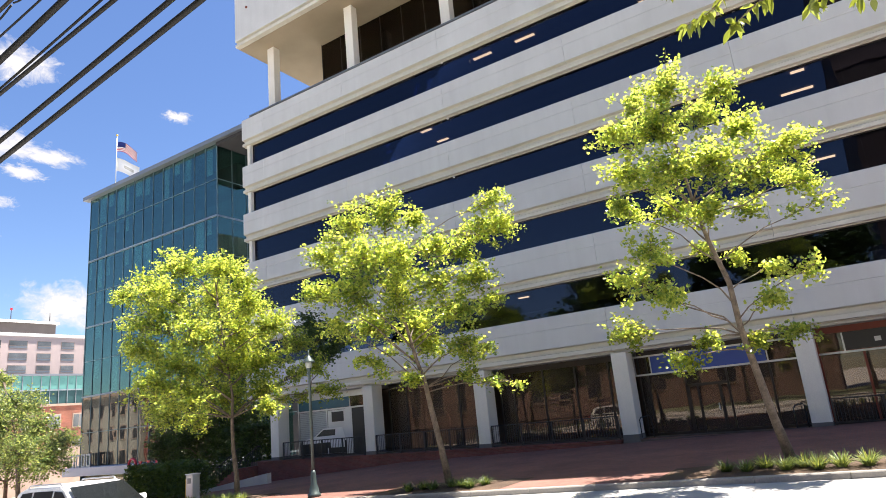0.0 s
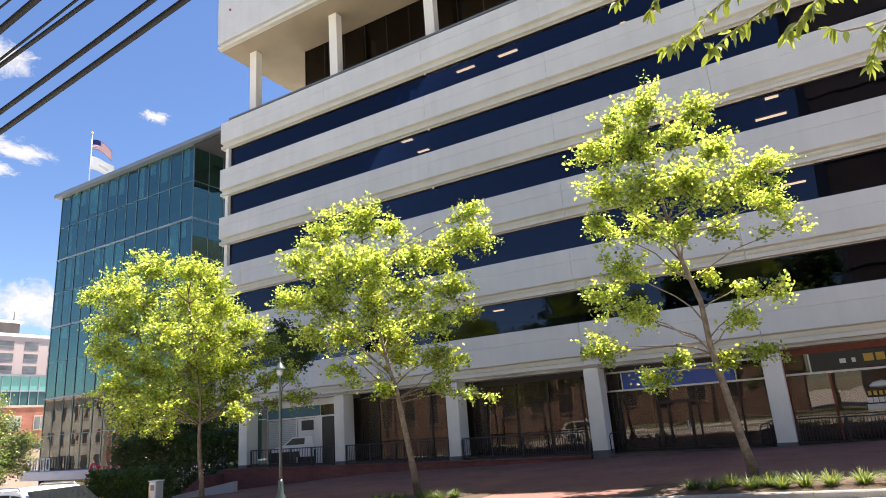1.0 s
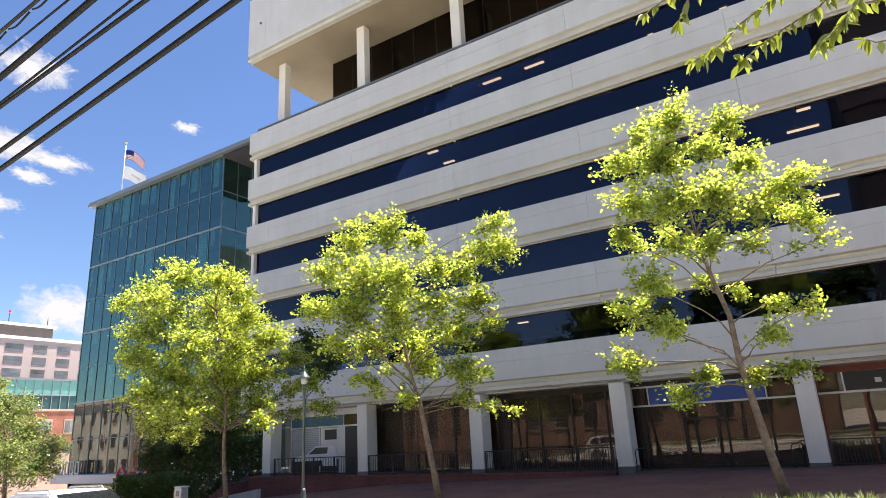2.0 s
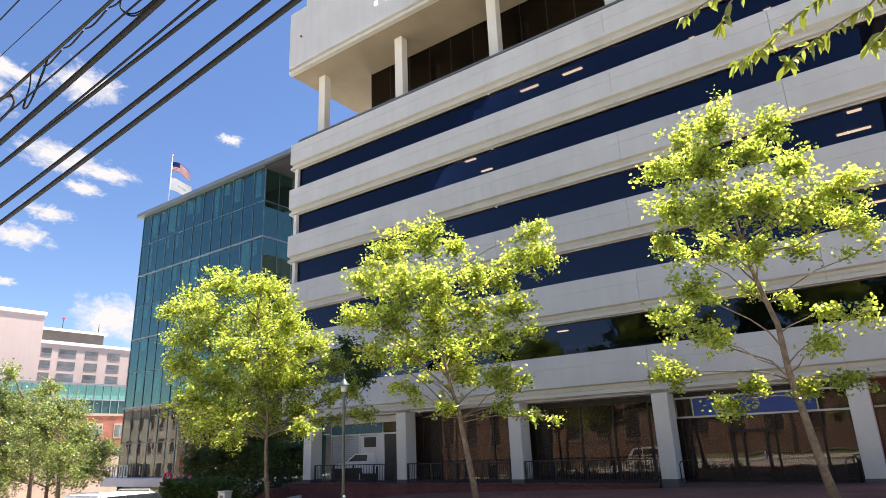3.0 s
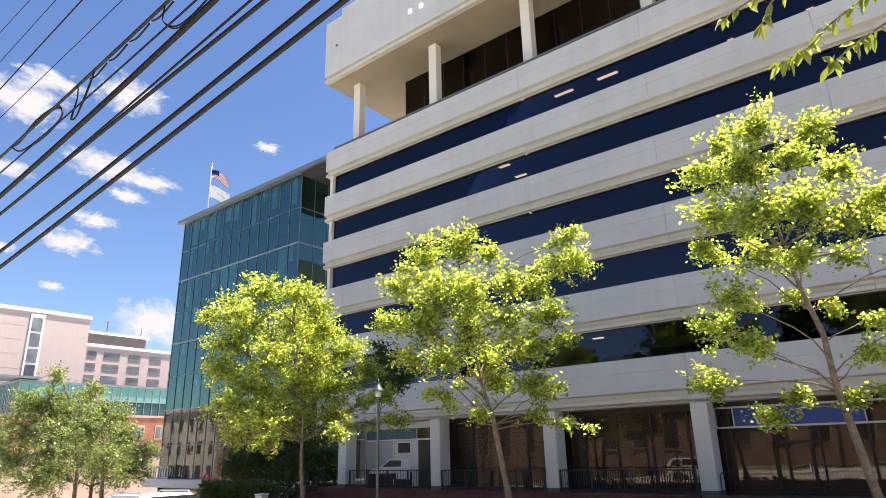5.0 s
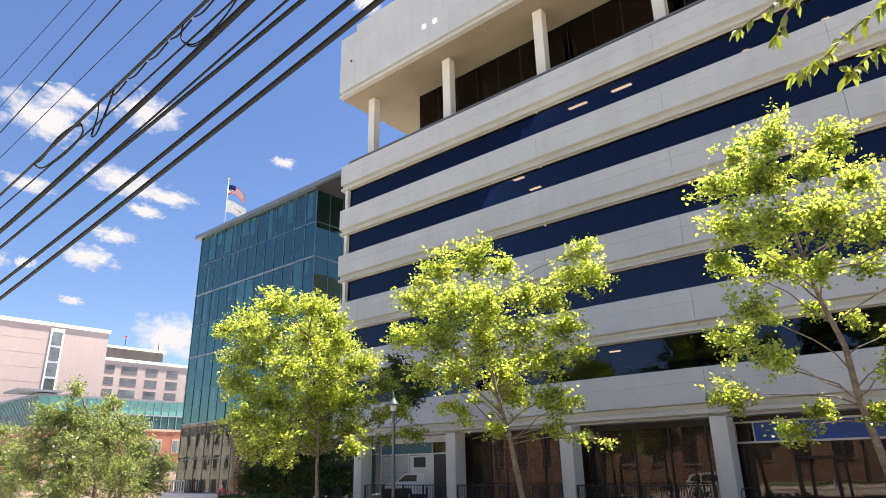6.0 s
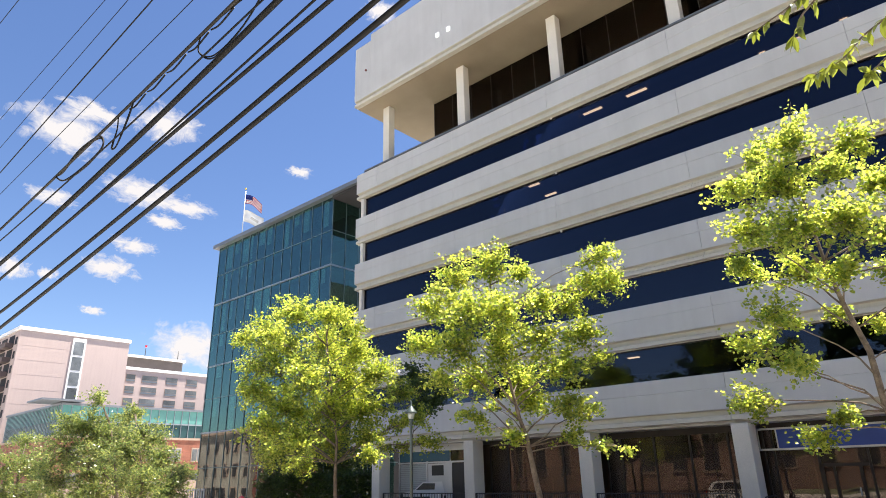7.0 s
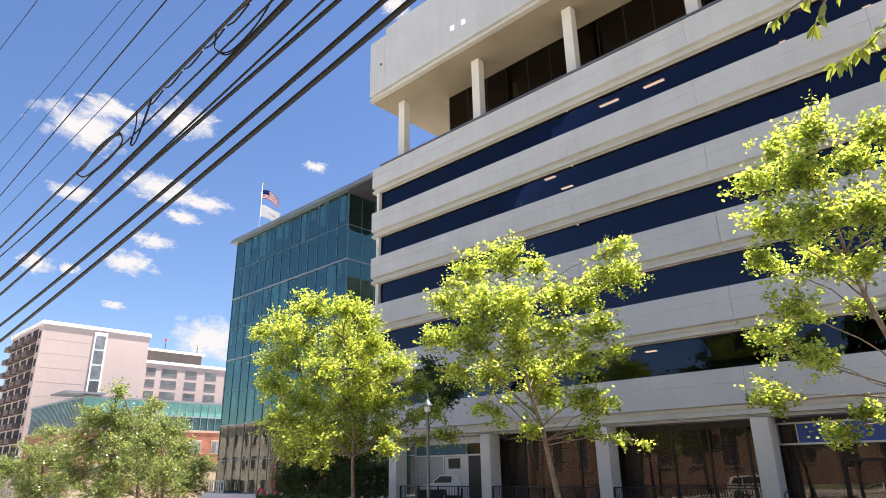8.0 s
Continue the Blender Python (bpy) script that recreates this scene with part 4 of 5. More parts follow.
CLOUDS = [(-75.8, 26.6, 6.6, 3.1), (-74.0, 28.5, 5.0, 1.6), (-68.0, 28.8, 5.4, 2.8), (-69.4, 22.9, 7.0, 2.1), (-65.6, 22.2, 5.5, 1.3), (-67.0, 20.8, 3.3, 1.1), (-69.2, 18.5, 3.5, 1.4),
          (-70.9, 16.5, 4.4, 1.8), (-77.4, 15.6, 2.6, 1.6), (-75.0, 15.5, 1.6, 0.9), (-75.6, 21.4, 4.0, 1.3), (-55.5, 26.3, 2.4, 1.0), (-71.4, 13.0, 2.0, 0.7), (-63.5, 10.7, 7.4, 3.6), (-47.8, 40.3, 2.9, 1.9)]
for i, (a, e, w, h) in enumerate(CLOUDS):
    a, e = radians(a), radians(e)
    way = Vector((math.sin(a) * math.cos(e), math.cos(a) * math.cos(e), math.sin(e)))
    bm = bmesh.new()
    seg = 24
    ringv = [bm.verts.new((1.5 * math.cos(2 * math.pi * k / seg), 1.5 * math.sin(2 * math.pi * k / seg), 0)) for k in range(seg)]
    bm.faces.new(ringv)
    ob = solid("cloud", bm, cloud_mat(i + 1.37), "small white fair-weather cloud with ragged edges", "cloud", "clouds", "structure")
    rot = (-way).to_track_quat("Z", "Y").to_matrix().to_4x4()
    ob.matrix_world = Matrix.Translation(way * (2600 + i * 12)) @ rot @ pose(0, 0, 0, 0, 0, -6) @ Matrix.Diagonal((2600 * radians(w) * 0.78, 2600 * radians(h) * 0.85, 1, 1))
    ob.visible_shadow = False

# ---------------------------------------------------------------- flags on the glass roof
fx, fy, ftop = -66.8, 38.0, 36.8
pole = thing("flagpole", "white metal flagpole on the glass building's roof", "flagpole")
bm = bmesh.new()
tube(bm, [(fx, fy, GRT + 0.42), (fx, fy, 33), (fx, fy, ftop)], [0.06, 0.05, 0.04], 8)
part("pole", bm, M_POLE, pole)
bm = bmesh.new()
bmesh.ops.create_uvsphere(bm, u_segments=10, v_segments=6, radius=0.13, matrix=Matrix.Translation((fx, fy, ftop + 0.1)))
part("finial", bm, M_YELLOW, pole)


def cloth(u0, u1, v0, v1, z, w, h, ph, drop):
    bm = bmesh.new()
    nu, nv = 8, 3
    g = []
    for i in range(nu + 1):
        u = u0 + (u1 - u0) * i / nu
        g.append([bm.verts.new((fx + 0.06 + u * w * 0.5 + 0.19 * u * math.sin(5 * u + ph), fy + u * w * 0.87 - 0.11 * u * math.sin(5 * u + ph), z - h * (v0 + (v1 - v0) * j / nv) - drop * u * u + 0.1 * math.sin(4 * u + ph))) for j in range(nv + 1)])
    for a, b in zip(g, g[1:]):
        for j in range(nv):
            bm.faces.new((a[j], a[j + 1], b[j + 1], b[j])).smooth = True
    bmesh.ops.solidify(bm, geom=bm.faces[:], thickness=0.015)
    return bm


M_FLAG_RED = mat("flag_red", (0.55, 0.03, 0.05), 0.8, bump=0)
M_FLAG_MARK = mat("flag_faint_mark", (0.62, 0.60, 0.56), 0.8, bump=0)
M_FLAG_BLUE = mat("flag_blue", (0.03, 0.05, 0.22), 0.8, bump=0)
nation = thing("striped_flag", "red and white striped flag with blue corner, waving", "flag", "roof flags")
for k in range(13):
    part("stripe", cloth(0.42 if k < 7 else 0.0, 1.0, k / 13, (k + 1) / 13, 36.0, 2.1, 1.2, 0.4, 0.95), M_FLAG_RED if k % 2 == 0 else M_WHITE, nation)
part("canton", cloth(0.0, 0.42, 0, 7 / 13, 36.0, 2.1, 1.2, 0.4, 0.95), M_FLAG_BLUE, nation, "blue flag corner")
other = thing("white_flag", "white flag with a faint grey mark, waving", "flag", "roof flags")
part("field", cloth(0, 1, 0, 1, 33.9, 2.4, 1.6, 1.6, 0.8), M_WHITE, other)
bm = cloth(0.35, 0.75, 0.42, 0.62, 33.9, 2.4, 1.6, 1.6, 0.8)
bmesh.ops.translate(bm, verts=bm.verts[:], vec=(0.03, -0.03, 0))
part("mark", bm, M_FLAG_MARK, other)

# ---------------------------------------------------------------- street lamp
lamp = thing("street_lamp", "dark green cast-iron street lamp with a flared hood", "street lamp", at=(-16.1, 16.3, gz(-16.1) + 0.13))
bm = bmesh.new()
lathe(bm, [(0.22, 0), (0.22, 0.1), (0.17, 0.13), (0.15, 0.3), (0.1, 0.42), (0.085, 0.75), (0.065, 0.85)])
part("base", bm, M_LAMP, lamp)
bm = bmesh.new()
lathe(bm, [(0.058, 0.85), (0.045, 4.03), (0.065, 4.08), (0.045, 4.13), (0.08, 4.21), (0.09, 4.25)], sides=12)
part("post", bm, M_LAMP, lamp)
bm = bmesh.new()
lathe(bm, [(0.085, 4.25), (0.12, 4.37), (0.13, 4.5)])
part("globe", bm, M_LAMP_GLASS, lamp, "frosted lamp glass")
bm = bmesh.new()
lathe(bm, [(0.22, 4.45), (0.215, 4.48), (0.13, 4.57), (0.06, 4.68), (0.035, 4.71), (0.035, 4.8), (0.005, 4.9)])
part("hood", bm, M_LAMP, lamp)

# ---------------------------------------------------------------- terrace, railings, steps
terrace = thing("brick_terrace", "raised red brick terrace under the arcade", "terrace", kind="structure")
boxpart("retaining_wall", M_BRICK, terrace, -33.4, 28.9, -3.0, -9.6, 29.2, -0.02)
boxpart("terrace_floor", M_PAVER, terrace, -34.4, 29.2, -3.0, 13.3, 30.6, 0.0)
boxpart("wall_cap", M_BRICK, terrace, -33.45, 28.86, -0.02, -9.55, 29.24, 0.05, bevel=0.01)


def railing(x0, x1, y, z0, h=1.05, label="dark steel railing along the brick terrace"):
    root = thing("railing", label, "railing", "terrace railings")
    boxpart("top_rail", M_RAIL, root, x0, y - 0.035, z0 + h - 0.05, x1, y + 0.035, z0 + h, bevel=0.008)
    boxpart("bottom_rail", M_RAIL, root, x0, y - 0.02, z0 + 0.1, x1, y + 0.02, z0 + 0.14)
    cnt = max(2, round((x1 - x0) / 1.7) + 1)
    for k in range(cnt):
        x = x0 + 0.03 + (x1 - x0 - 0.06) * k / (cnt - 1)
        boxpart("post", M_RAIL, root, x - 0.035, y - 0.03, z0, x + 0.035, y + 0.03, z0 + h - 0.05)
    bm = bmesh.new()
    box(bm, -0.01, -0.01, z0 + 0.14, 0.01, 0.01, z0 + h - 0.05)
    me = mesh_of(bm, "baluster", M_RAIL)
    nb = int((x1 - x0) / 0.125)
    for k in range(1, nb):
        piece("baluster", me, root, Matrix.Translation((x0 + (x1 - x0) * k / nb, y, 0)))
    return root


railing(-31.2, -24.55, 29.05, 0.05)
railing(-23.7, -17.05, 29.05, 0.05)
railing(-16.2, -9.6, 29.05, 0.05)
railing(-1.2, 5.55, 29.2, 0.06)
for x in (-8.6, -2.5):
    bm = bmesh.new()
    tube(bm, [(x, 28.9, 0.1), (x, 28.9, 0.85), (x + 0.05, 28.95, 0.95), (x + 0.3, 29.4, 1.0), (x + 0.35, 29.5, 0.9), (x + 0.35, 29.5, 0.05)], 0.025, 8)
    solid("handrail", bm, M_RAIL, "short bent steel handrail beside the shop door", "handrail", "door handrails")
steps = thing("entrance_steps", "brick steps going down beside the terrace end", "steps", kind="structure")
for k in range(6):
    boxpart("step", M_BRICK, steps, -33.45 - (k + 1) * 0.34, 27.4, -3.0, -33.45 - k * 0.34, 29.2, -0.02 - (k + 1) * 0.17)
for y in (27.5, 29.0):
    sr = thing("stair_railing", "sloping dark steel railing on the brick steps", "railing", "stair railings")
    bm = bmesh.new()
    tube(bm, [(-33.2, y, 1.0), (-33.5, y, 0.98), (-35.5, y, -0.05), (-35.8, y, -0.1)], 0.03, 8)
    part("handrail", bm, M_RAIL, sr)
    for k in range(14):
        x = -33.3 - k * 0.17
        zt = 0.98 - max(0, (-33.5 - x)) * 0.515
        bm = bmesh.new()
        tube(bm, [(x, y, zt - 1.15), (x, y, zt)], 0.012, 5)
        part("baluster", bm, M_RAIL, sr)
ramp_wall = bmesh.new()
v = [ramp_wall.verts.new(c) for c in ((-36.5, 26.2, -3.2), (-29.5, 26.2, -3.2), (-29.5, 26.2, -0.42), (-36.5, 26.2, -1.42), (-36.5, 26.5, -3.2), (-29.5, 26.5, -3.2), (-29.5, 26.5, -0.42), (-36.5, 26.5, -1.42))]
for q in ((0, 1, 2, 3), (7, 6, 5, 4), (3, 2, 6, 7), (1, 5, 6, 2), (4, 0, 3, 7)):
    ramp_wall.faces.new([v[i] for i in q])
solid("ramp_wall", ramp_wall, M_WALK, "low sloping pale concrete ramp wall", "wall", kind="structure")

# kiosk post beside the first tree
kiosk = thing("parking_kiosk", "white metal parking kiosk with a yellow side", "kiosk", at=(-26.3, 19.0, gz(-26.3) + 0.13))
bm = bmesh.new()
box(bm, -0.22, -0.2, 0, 0.26, 0.2, 1.12, bevel=0.03)
part("cabinet", bm, M_ALU, kiosk)
boxpart("side_panel", M_YELLOW, kiosk, -0.25, -0.19, 0.03, -0.221, 0.19, 0.95)
boxpart("screen", M_CAP, kiosk, -0.08, -0.215, 0.75, 0.14, -0.201, 0.98)
boxpart("cap", M_WHITE, kiosk, -0.25, -0.23, 1.12, 0.29, 0.23, 1.16, bevel=0.01)

# ---------------------------------------------------------------- signs in the shop fronts
boxpart("blue_sign", M_BLUE, office, -8.15, GLY - 0.09, 2.83, -3.25, GLY - 0.062, 3.6, label="plain bright blue sign panel over the shop door")
boxpart("sign_frame", M_ALU, office, -9.0, GLY - 0.12, 3.6, -2.1, GLY - 0.062, 3.68)
boxpart("sign_frame", M_ALU, office, -9.0, GLY - 0.12, 2.75, -2.1, GLY - 0.062, 2.83)
for x in (-8.95, -8.2, -3.22):
    boxpart("sign_frame", M_ALU, office, x, GLY - 0.125, 2.83, x + 0.05, GLY - 0.062, 3.6)
door = boxpart("door_frame", M_BRONZE, office, -6.74, GLY - 0.08, 0.05, -6.62, GLY - 0.055, 2.15, label="bronze shop door frame")
boxpart("door_head", M_BRONZE, office, -6.74, GLY - 0.08, 2.05, -5.0, GLY - 0.056, 2.18)
boxpart("door_stile", M_BRONZE, office, -6.3, GLY - 0.08, 0.05, -6.2, GLY - 0.056, 2.05)
boxpart("door_stile", M_BRONZE, office, -5.38, GLY - 0.08, 0.05, -5.26, GLY - 0.056, 2.05)
boxpart("door_handle", M_ALU, office, -5.5, GLY - 0.14, 0.95, -5.46, GLY - 0.085, 1.25)
boxpart("dark_panel", M_BLACK, office, -7.9, GLY + 0.05, 0.1, -7.0, GLY + 0.3, 2.7)
boxpart("teal_sign", mat("teal_sign", (0.04, 0.13, 0.19), 0.35, bump=0), office, -31.3, GLY - 0.09, 2.9, -26.95, GLY - 0.062, 3.5, label="dark teal sign strip in a white frame")
boxpart("sign_frame", M_ALU, office, -31.38, GLY - 0.12, 2.8, -24.5, GLY - 0.062, 2.88)
boxpart("sign_frame", M_ALU, office, -31.38, GLY - 0.12, 3.5, -24.5, GLY - 0.062, 3.58)
boxpart("dark_door", M_BLACK, office, -26.75, GLY - 0.06, 0.1, -25.6, GLY - 0.052, 2.75)
boxpart("door_post", M_ALU, office, -27.3, GLY - 0.075, 0.1, -26.78, GLY - 0.052, 2.78)


def flat_shape(bm, outline, y, thick=0.004):
    """A thin printed shape on the glass from (x, z) corners, counterclockwise seen from the street."""
    a = [bm.verts.new((x, y - thick, z)) for x, z in outline]
    b = [bm.verts.new((x, y, z)) for x, z in outline]
    bm.faces.new(a)
    bm.faces.new(b[::-1])
    for i in range(len(outline)):
        j = (i + 1) % len(outline)
        bm.faces.new((a[i], b[i], b[j], a[j]))
    bmesh.ops.recalc_face_normals(bm, faces=bm.faces[:])


graphic = boxpart("window_graphic", M_SHUTTER, office, -31.3, GLY - 0.020, 0.16, -28.97, GLY - 0.012, 2.76, label="flat printed window graphic with a grey shutter and a white van shape")
boxpart("graphic_field", M_ALU, graphic, -28.83, GLY - 0.020, 0.16, -27.33, GLY - 0.012, 2.76)
for k in range(16):
    boxpart("graphic_line", M_CAP, graphic, -31.3, GLY - 0.026, 0.95 + k * 0.115, -28.97, GLY - 0.021, 0.965 + k * 0.115)
boxpart("graphic_window", M_BLACK, graphic, -28.5, GLY - 0.026, 2.05, -27.5, GLY - 0.021, 2.65)
boxpart("graphic_shade", M_BLACK, graphic, -31.3, GLY - 0.026, 0.17, -27.33, GLY - 0.021, 0.9)
for name, material, outline, y in (("graphic_van", M_WHITE, [(-31.2, 0.5), (-27.5, 0.5), (-27.45, 1.15), (-27.62, 1.7), (-29.25, 1.68), (-30.0, 1.22), (-31.1, 1.02)], GLY - 0.060),
                                   ("graphic_screen", M_FARWIN, [(-29.85, 1.22), (-28.25, 1.24), (-28.2, 1.6), (-29.2, 1.61)], GLY - 0.068),
                                   ("graphic_grille", M_BLACK, [(-31.15, 0.5), (-28.6, 0.5), (-28.7, 0.84), (-31.1, 0.8)], GLY - 0.068)):
    bm = bmesh.new()
    flat_shape(bm, outline, y)
    part(name, bm, material, graphic)
bm = bmesh.new()
lathe(bm, [(0.02, 0), (0.80, 0.0), (0.82, 0.02), (0.70, 0.04), (0.55, 0.03), (0.5, 0.045), (0.02, 0.05)], sides=28)
bmesh.ops.rotate(bm, verts=bm.verts[:], cent=(0, 0, 0), matrix=Matrix.Rotation(math.pi / 2, 3, "X"))
bmesh.ops.translate(bm, verts=bm.verts[:], vec=(-20.6, GLY + 0.25, 1.45))
part("window_emblem", bm, M_EMBLEM, office, "large round faded tan window emblem")
boxpart("black_sign", M_BLACK, office, -0.3, GLY - 0.1, 2.9, 5.5, GLY - 0.062, 3.6, label="black shop sign with yellow lettering bars")
for k, (w, g) in enumerate(((0.22, 0), (0.14, 0), (0.34, 1), (0.3, 1), (0.32, 1), (0.3, 1), (0.3, 1), (0.28, 1), (0.3, 1), (0.3, 1))):
    x = 0.75 + k * 0.42
    boxpart("sign_bar", M_YELLOW if g else M_ALU, office, x, GLY - 0.125, 3.12, x + w, GLY - 0.1, 3.3 + 0.12 * g)
boxpart("sign_frame", M_ALU, office, -1.28, GLY - 0.12, 2.78, 5.6, GLY - 0.062, 2.86)
boxpart("sign_frame", M_ALU, office, -0.36, GLY - 0.12, 2.86, -0.3, GLY - 0.062, 3.6)
boxpart("menu_board", mat("tan_backing", (0.30, 0.21, 0.09), 0.7, bump=0), office, -0.6, GLY + 0.9, 1.25, 5.0, GLY + 1.0, 2.6)
bm = bmesh.new()
lathe(bm, [(0.01, 0), (0.42, 0.02), (0.45, 0.1), (0.3, 0.24), (0.02, 0.3)], 0, 0, 14)
bmesh.ops.scale(bm, vec=(1, 0.1, 1), verts=bm.verts[:])
bmesh.ops.translate(bm, vec=(2.0, GLY - 0.03, 2.05), verts=bm.verts[:])
part("window_mark", bm, M_ALU, office, "pale window sticker shape")
for k in range(3):
    for j in range(6):
        boxpart("window_mark_bar", M_ALU if k else M_YELLOW, office, 1.45 + j * 0.19 - k * 0.05, GLY - 0.03, 1.78 - k * 0.28, 1.57 + j * 0.19, GLY - 0.02, 1.95 - k * 0.25)

# ---------------------------------------------------------------- planting by the kerb
M_BLADE_DARK = leaf_mat("dark_blade", (0.05, 0.09, 0.025), (0.12, 0.17, 0.06), (0.2, 0.26, 0.05), 0.35)


def clump(x, y, h, seed, material=M_BLADE):
    rng = random.Random(seed)
    bm = bmesh.new()
    for _ in range(150):
        a = rng.uniform(0, 2 * math.pi)
        d = Vector((math.cos(a), math.sin(a), 0))
        s = Vector((-d.y, d.x, 0)) * 0.013
        ln = h * rng.uniform(0.7, 1.2)
        lean = rng.uniform(0.3, 1.5)
        p0 = d * rng.uniform(0, 0.1)
        prev = None
        for i in range(4):
            t = i / 3
            p = p0 + d * (ln * lean * t * 0.75) + Vector((0, 0, ln * (t - 0.45 * lean * t * t)))
            cur = [bm.verts.new(p - s * (1 - t * 0.85)), bm.verts.new(p + s * (1 - t * 0.85))]
            if prev:
                bm.faces.new((prev[0], prev[1], cur[1], cur[0]))
            prev = cur
    ob = solid("grass_clump", bm, material, "strappy green and cream grass clump in mulch", "plant", "kerb planting")
    ob.location = (x, y, gz(x) + 0.16)
    return ob


for name, x0, x1 in (("mulch_bed", -4.6, 3.6), ("mulch_bed", -13.4, -8.8), ("mulch_bed", -23.2, -19.4)):
    bm = bmesh.new()
    nx, ny = 24, 8
    g = []
    for i in range(nx + 1):
        x = x0 + (x1 - x0) * i / nx
        row = []
        for j in range(ny + 1):
            y = KERB_Y + 0.17 + 2.3 * j / ny
            e = min(i, nx - i, j, ny - j)
            row.append(bm.verts.new((x, y, gz(x) + 0.13 + (0.004 if e == 0 else 0.02 + 0.05 * min(e, 3) / 3 + 0.03 * noise.noise(Vector((x * 2, y * 2, 0)))))))
        g.append(row)
    for a, b in zip(g, g[1:]):
        for j in range(ny):
            bm.faces.new((a[j], b[j], b[j + 1], a[j + 1])).smooth = True
    solid("mulch_bed", bm, M_SOIL, "brown bark mulch planting bed by the kerb", "planting bed", "planting beds", "structure")
for i, (x, y) in enumerate(((-3.08, 16.4), (-2.63, 16.3), (-2.27, 16.6), (-1.82, 16.2), (-1.17, 16.15), (-0.75, 16.2), (-0.25, 16.2), (0.35, 16.3), (0.9, 16.2), (-1.45, 16.5), (1.5, 16.3),
                            (-12.0, 16.1), (-11.6, 16.3), (-11.2, 16.2), (-10.7, 16.5), (-10.2, 16.3), (-9.9, 16.15), (-9.6, 16.5))):
    clump(x, y, 0.40 if x > -2.3 else 0.33, 100 + i, M_BLADE if x > -2.3 else M_BLADE_DARK)
for i in range(10):
    rng = random.Random(50 + i)
    clump(-22.8 + i * 0.36, 16.2 + rng.uniform(-0.15, 0.3), 0.34, 200 + i)


# ---------------------------------------------------------------- dark shaded shrubs and hedge between the buildings
def hedge(name, x0, x1, y0, y1, zt, seed, label, cnt=5200, material=M_LEAF_DARK, size=0.13):
    rng = random.Random(seed)
    root = thing(name, label, "hedge")
    bm = bmesh.new()
    tw = bmesh.new()
    for _ in range(cnt):
        x = rng.uniform(x0, x1)
        zb = gz(x) + 0.1
        top = zt + 0.25 * noise.noise(Vector((x * 0.9, seed, 0)))
        u, q = rng.random(), rng.random()
        if u < 0.45:
            p = Vector((x, y0 + rng.uniform(-0.1, 0.35), zb + (top - zb) * q))
        elif u < 0.8:
            p = Vector((x, y0 + (y1 - y0) * q, top - rng.uniform(0, 0.3)))
        else:
            p = Vector((rng.choice((x0, x1)) + rng.uniform(-0.2, 0.2), y0 + (y1 - y0) * q, zb + (top - zb) * rng.random()))
        leaf_quads(bm, p, size * rng.uniform(0.6, 1.3), rng)
    for k in range(int((x1 - x0) * 2)):
        x = x0 + 0.3 + (x1 - x0 - 0.6) * k / max(1, int((x1 - x0) * 2) - 1)
        tube(tw, [(x, (y0 + y1) / 2, gz(x)), (x + rng.uniform(-0.2, 0.2), (y0 + y1) / 2 + rng.uniform(-0.3, 0.3), zt - 0.3)], [0.04, 0.015], 5)
    part("stems", tw, M_TWIG, root)
    part("foliage", bm, material, root)
    return root


hedge("clipped_hedge", -36.6, -31.2, 22.0, 23.6, 0.62, 3, "clipped green hedge beside the entrance ramp", 9000, leaf_mat("hedge_leaf", (0.04, 0.09, 0.015), (0.08, 0.14, 0.025), (0.2, 0.28, 0.03), 0.35))
# shade on this foliage is also put into its dark leaf colour
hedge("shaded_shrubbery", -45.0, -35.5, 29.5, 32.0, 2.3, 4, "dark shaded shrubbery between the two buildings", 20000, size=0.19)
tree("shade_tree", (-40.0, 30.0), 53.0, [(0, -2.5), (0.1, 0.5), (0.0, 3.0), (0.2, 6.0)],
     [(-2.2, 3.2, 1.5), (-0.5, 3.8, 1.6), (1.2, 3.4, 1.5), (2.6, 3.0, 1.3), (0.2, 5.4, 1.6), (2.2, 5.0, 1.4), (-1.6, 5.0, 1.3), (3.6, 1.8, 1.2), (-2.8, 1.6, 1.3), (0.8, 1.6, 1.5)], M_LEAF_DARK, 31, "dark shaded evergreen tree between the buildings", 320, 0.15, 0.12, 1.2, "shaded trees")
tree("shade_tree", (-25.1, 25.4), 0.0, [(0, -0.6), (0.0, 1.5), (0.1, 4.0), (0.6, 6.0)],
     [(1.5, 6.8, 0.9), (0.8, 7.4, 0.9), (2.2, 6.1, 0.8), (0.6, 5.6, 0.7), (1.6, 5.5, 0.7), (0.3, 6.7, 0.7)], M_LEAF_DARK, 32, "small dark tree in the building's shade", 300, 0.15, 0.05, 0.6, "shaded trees")

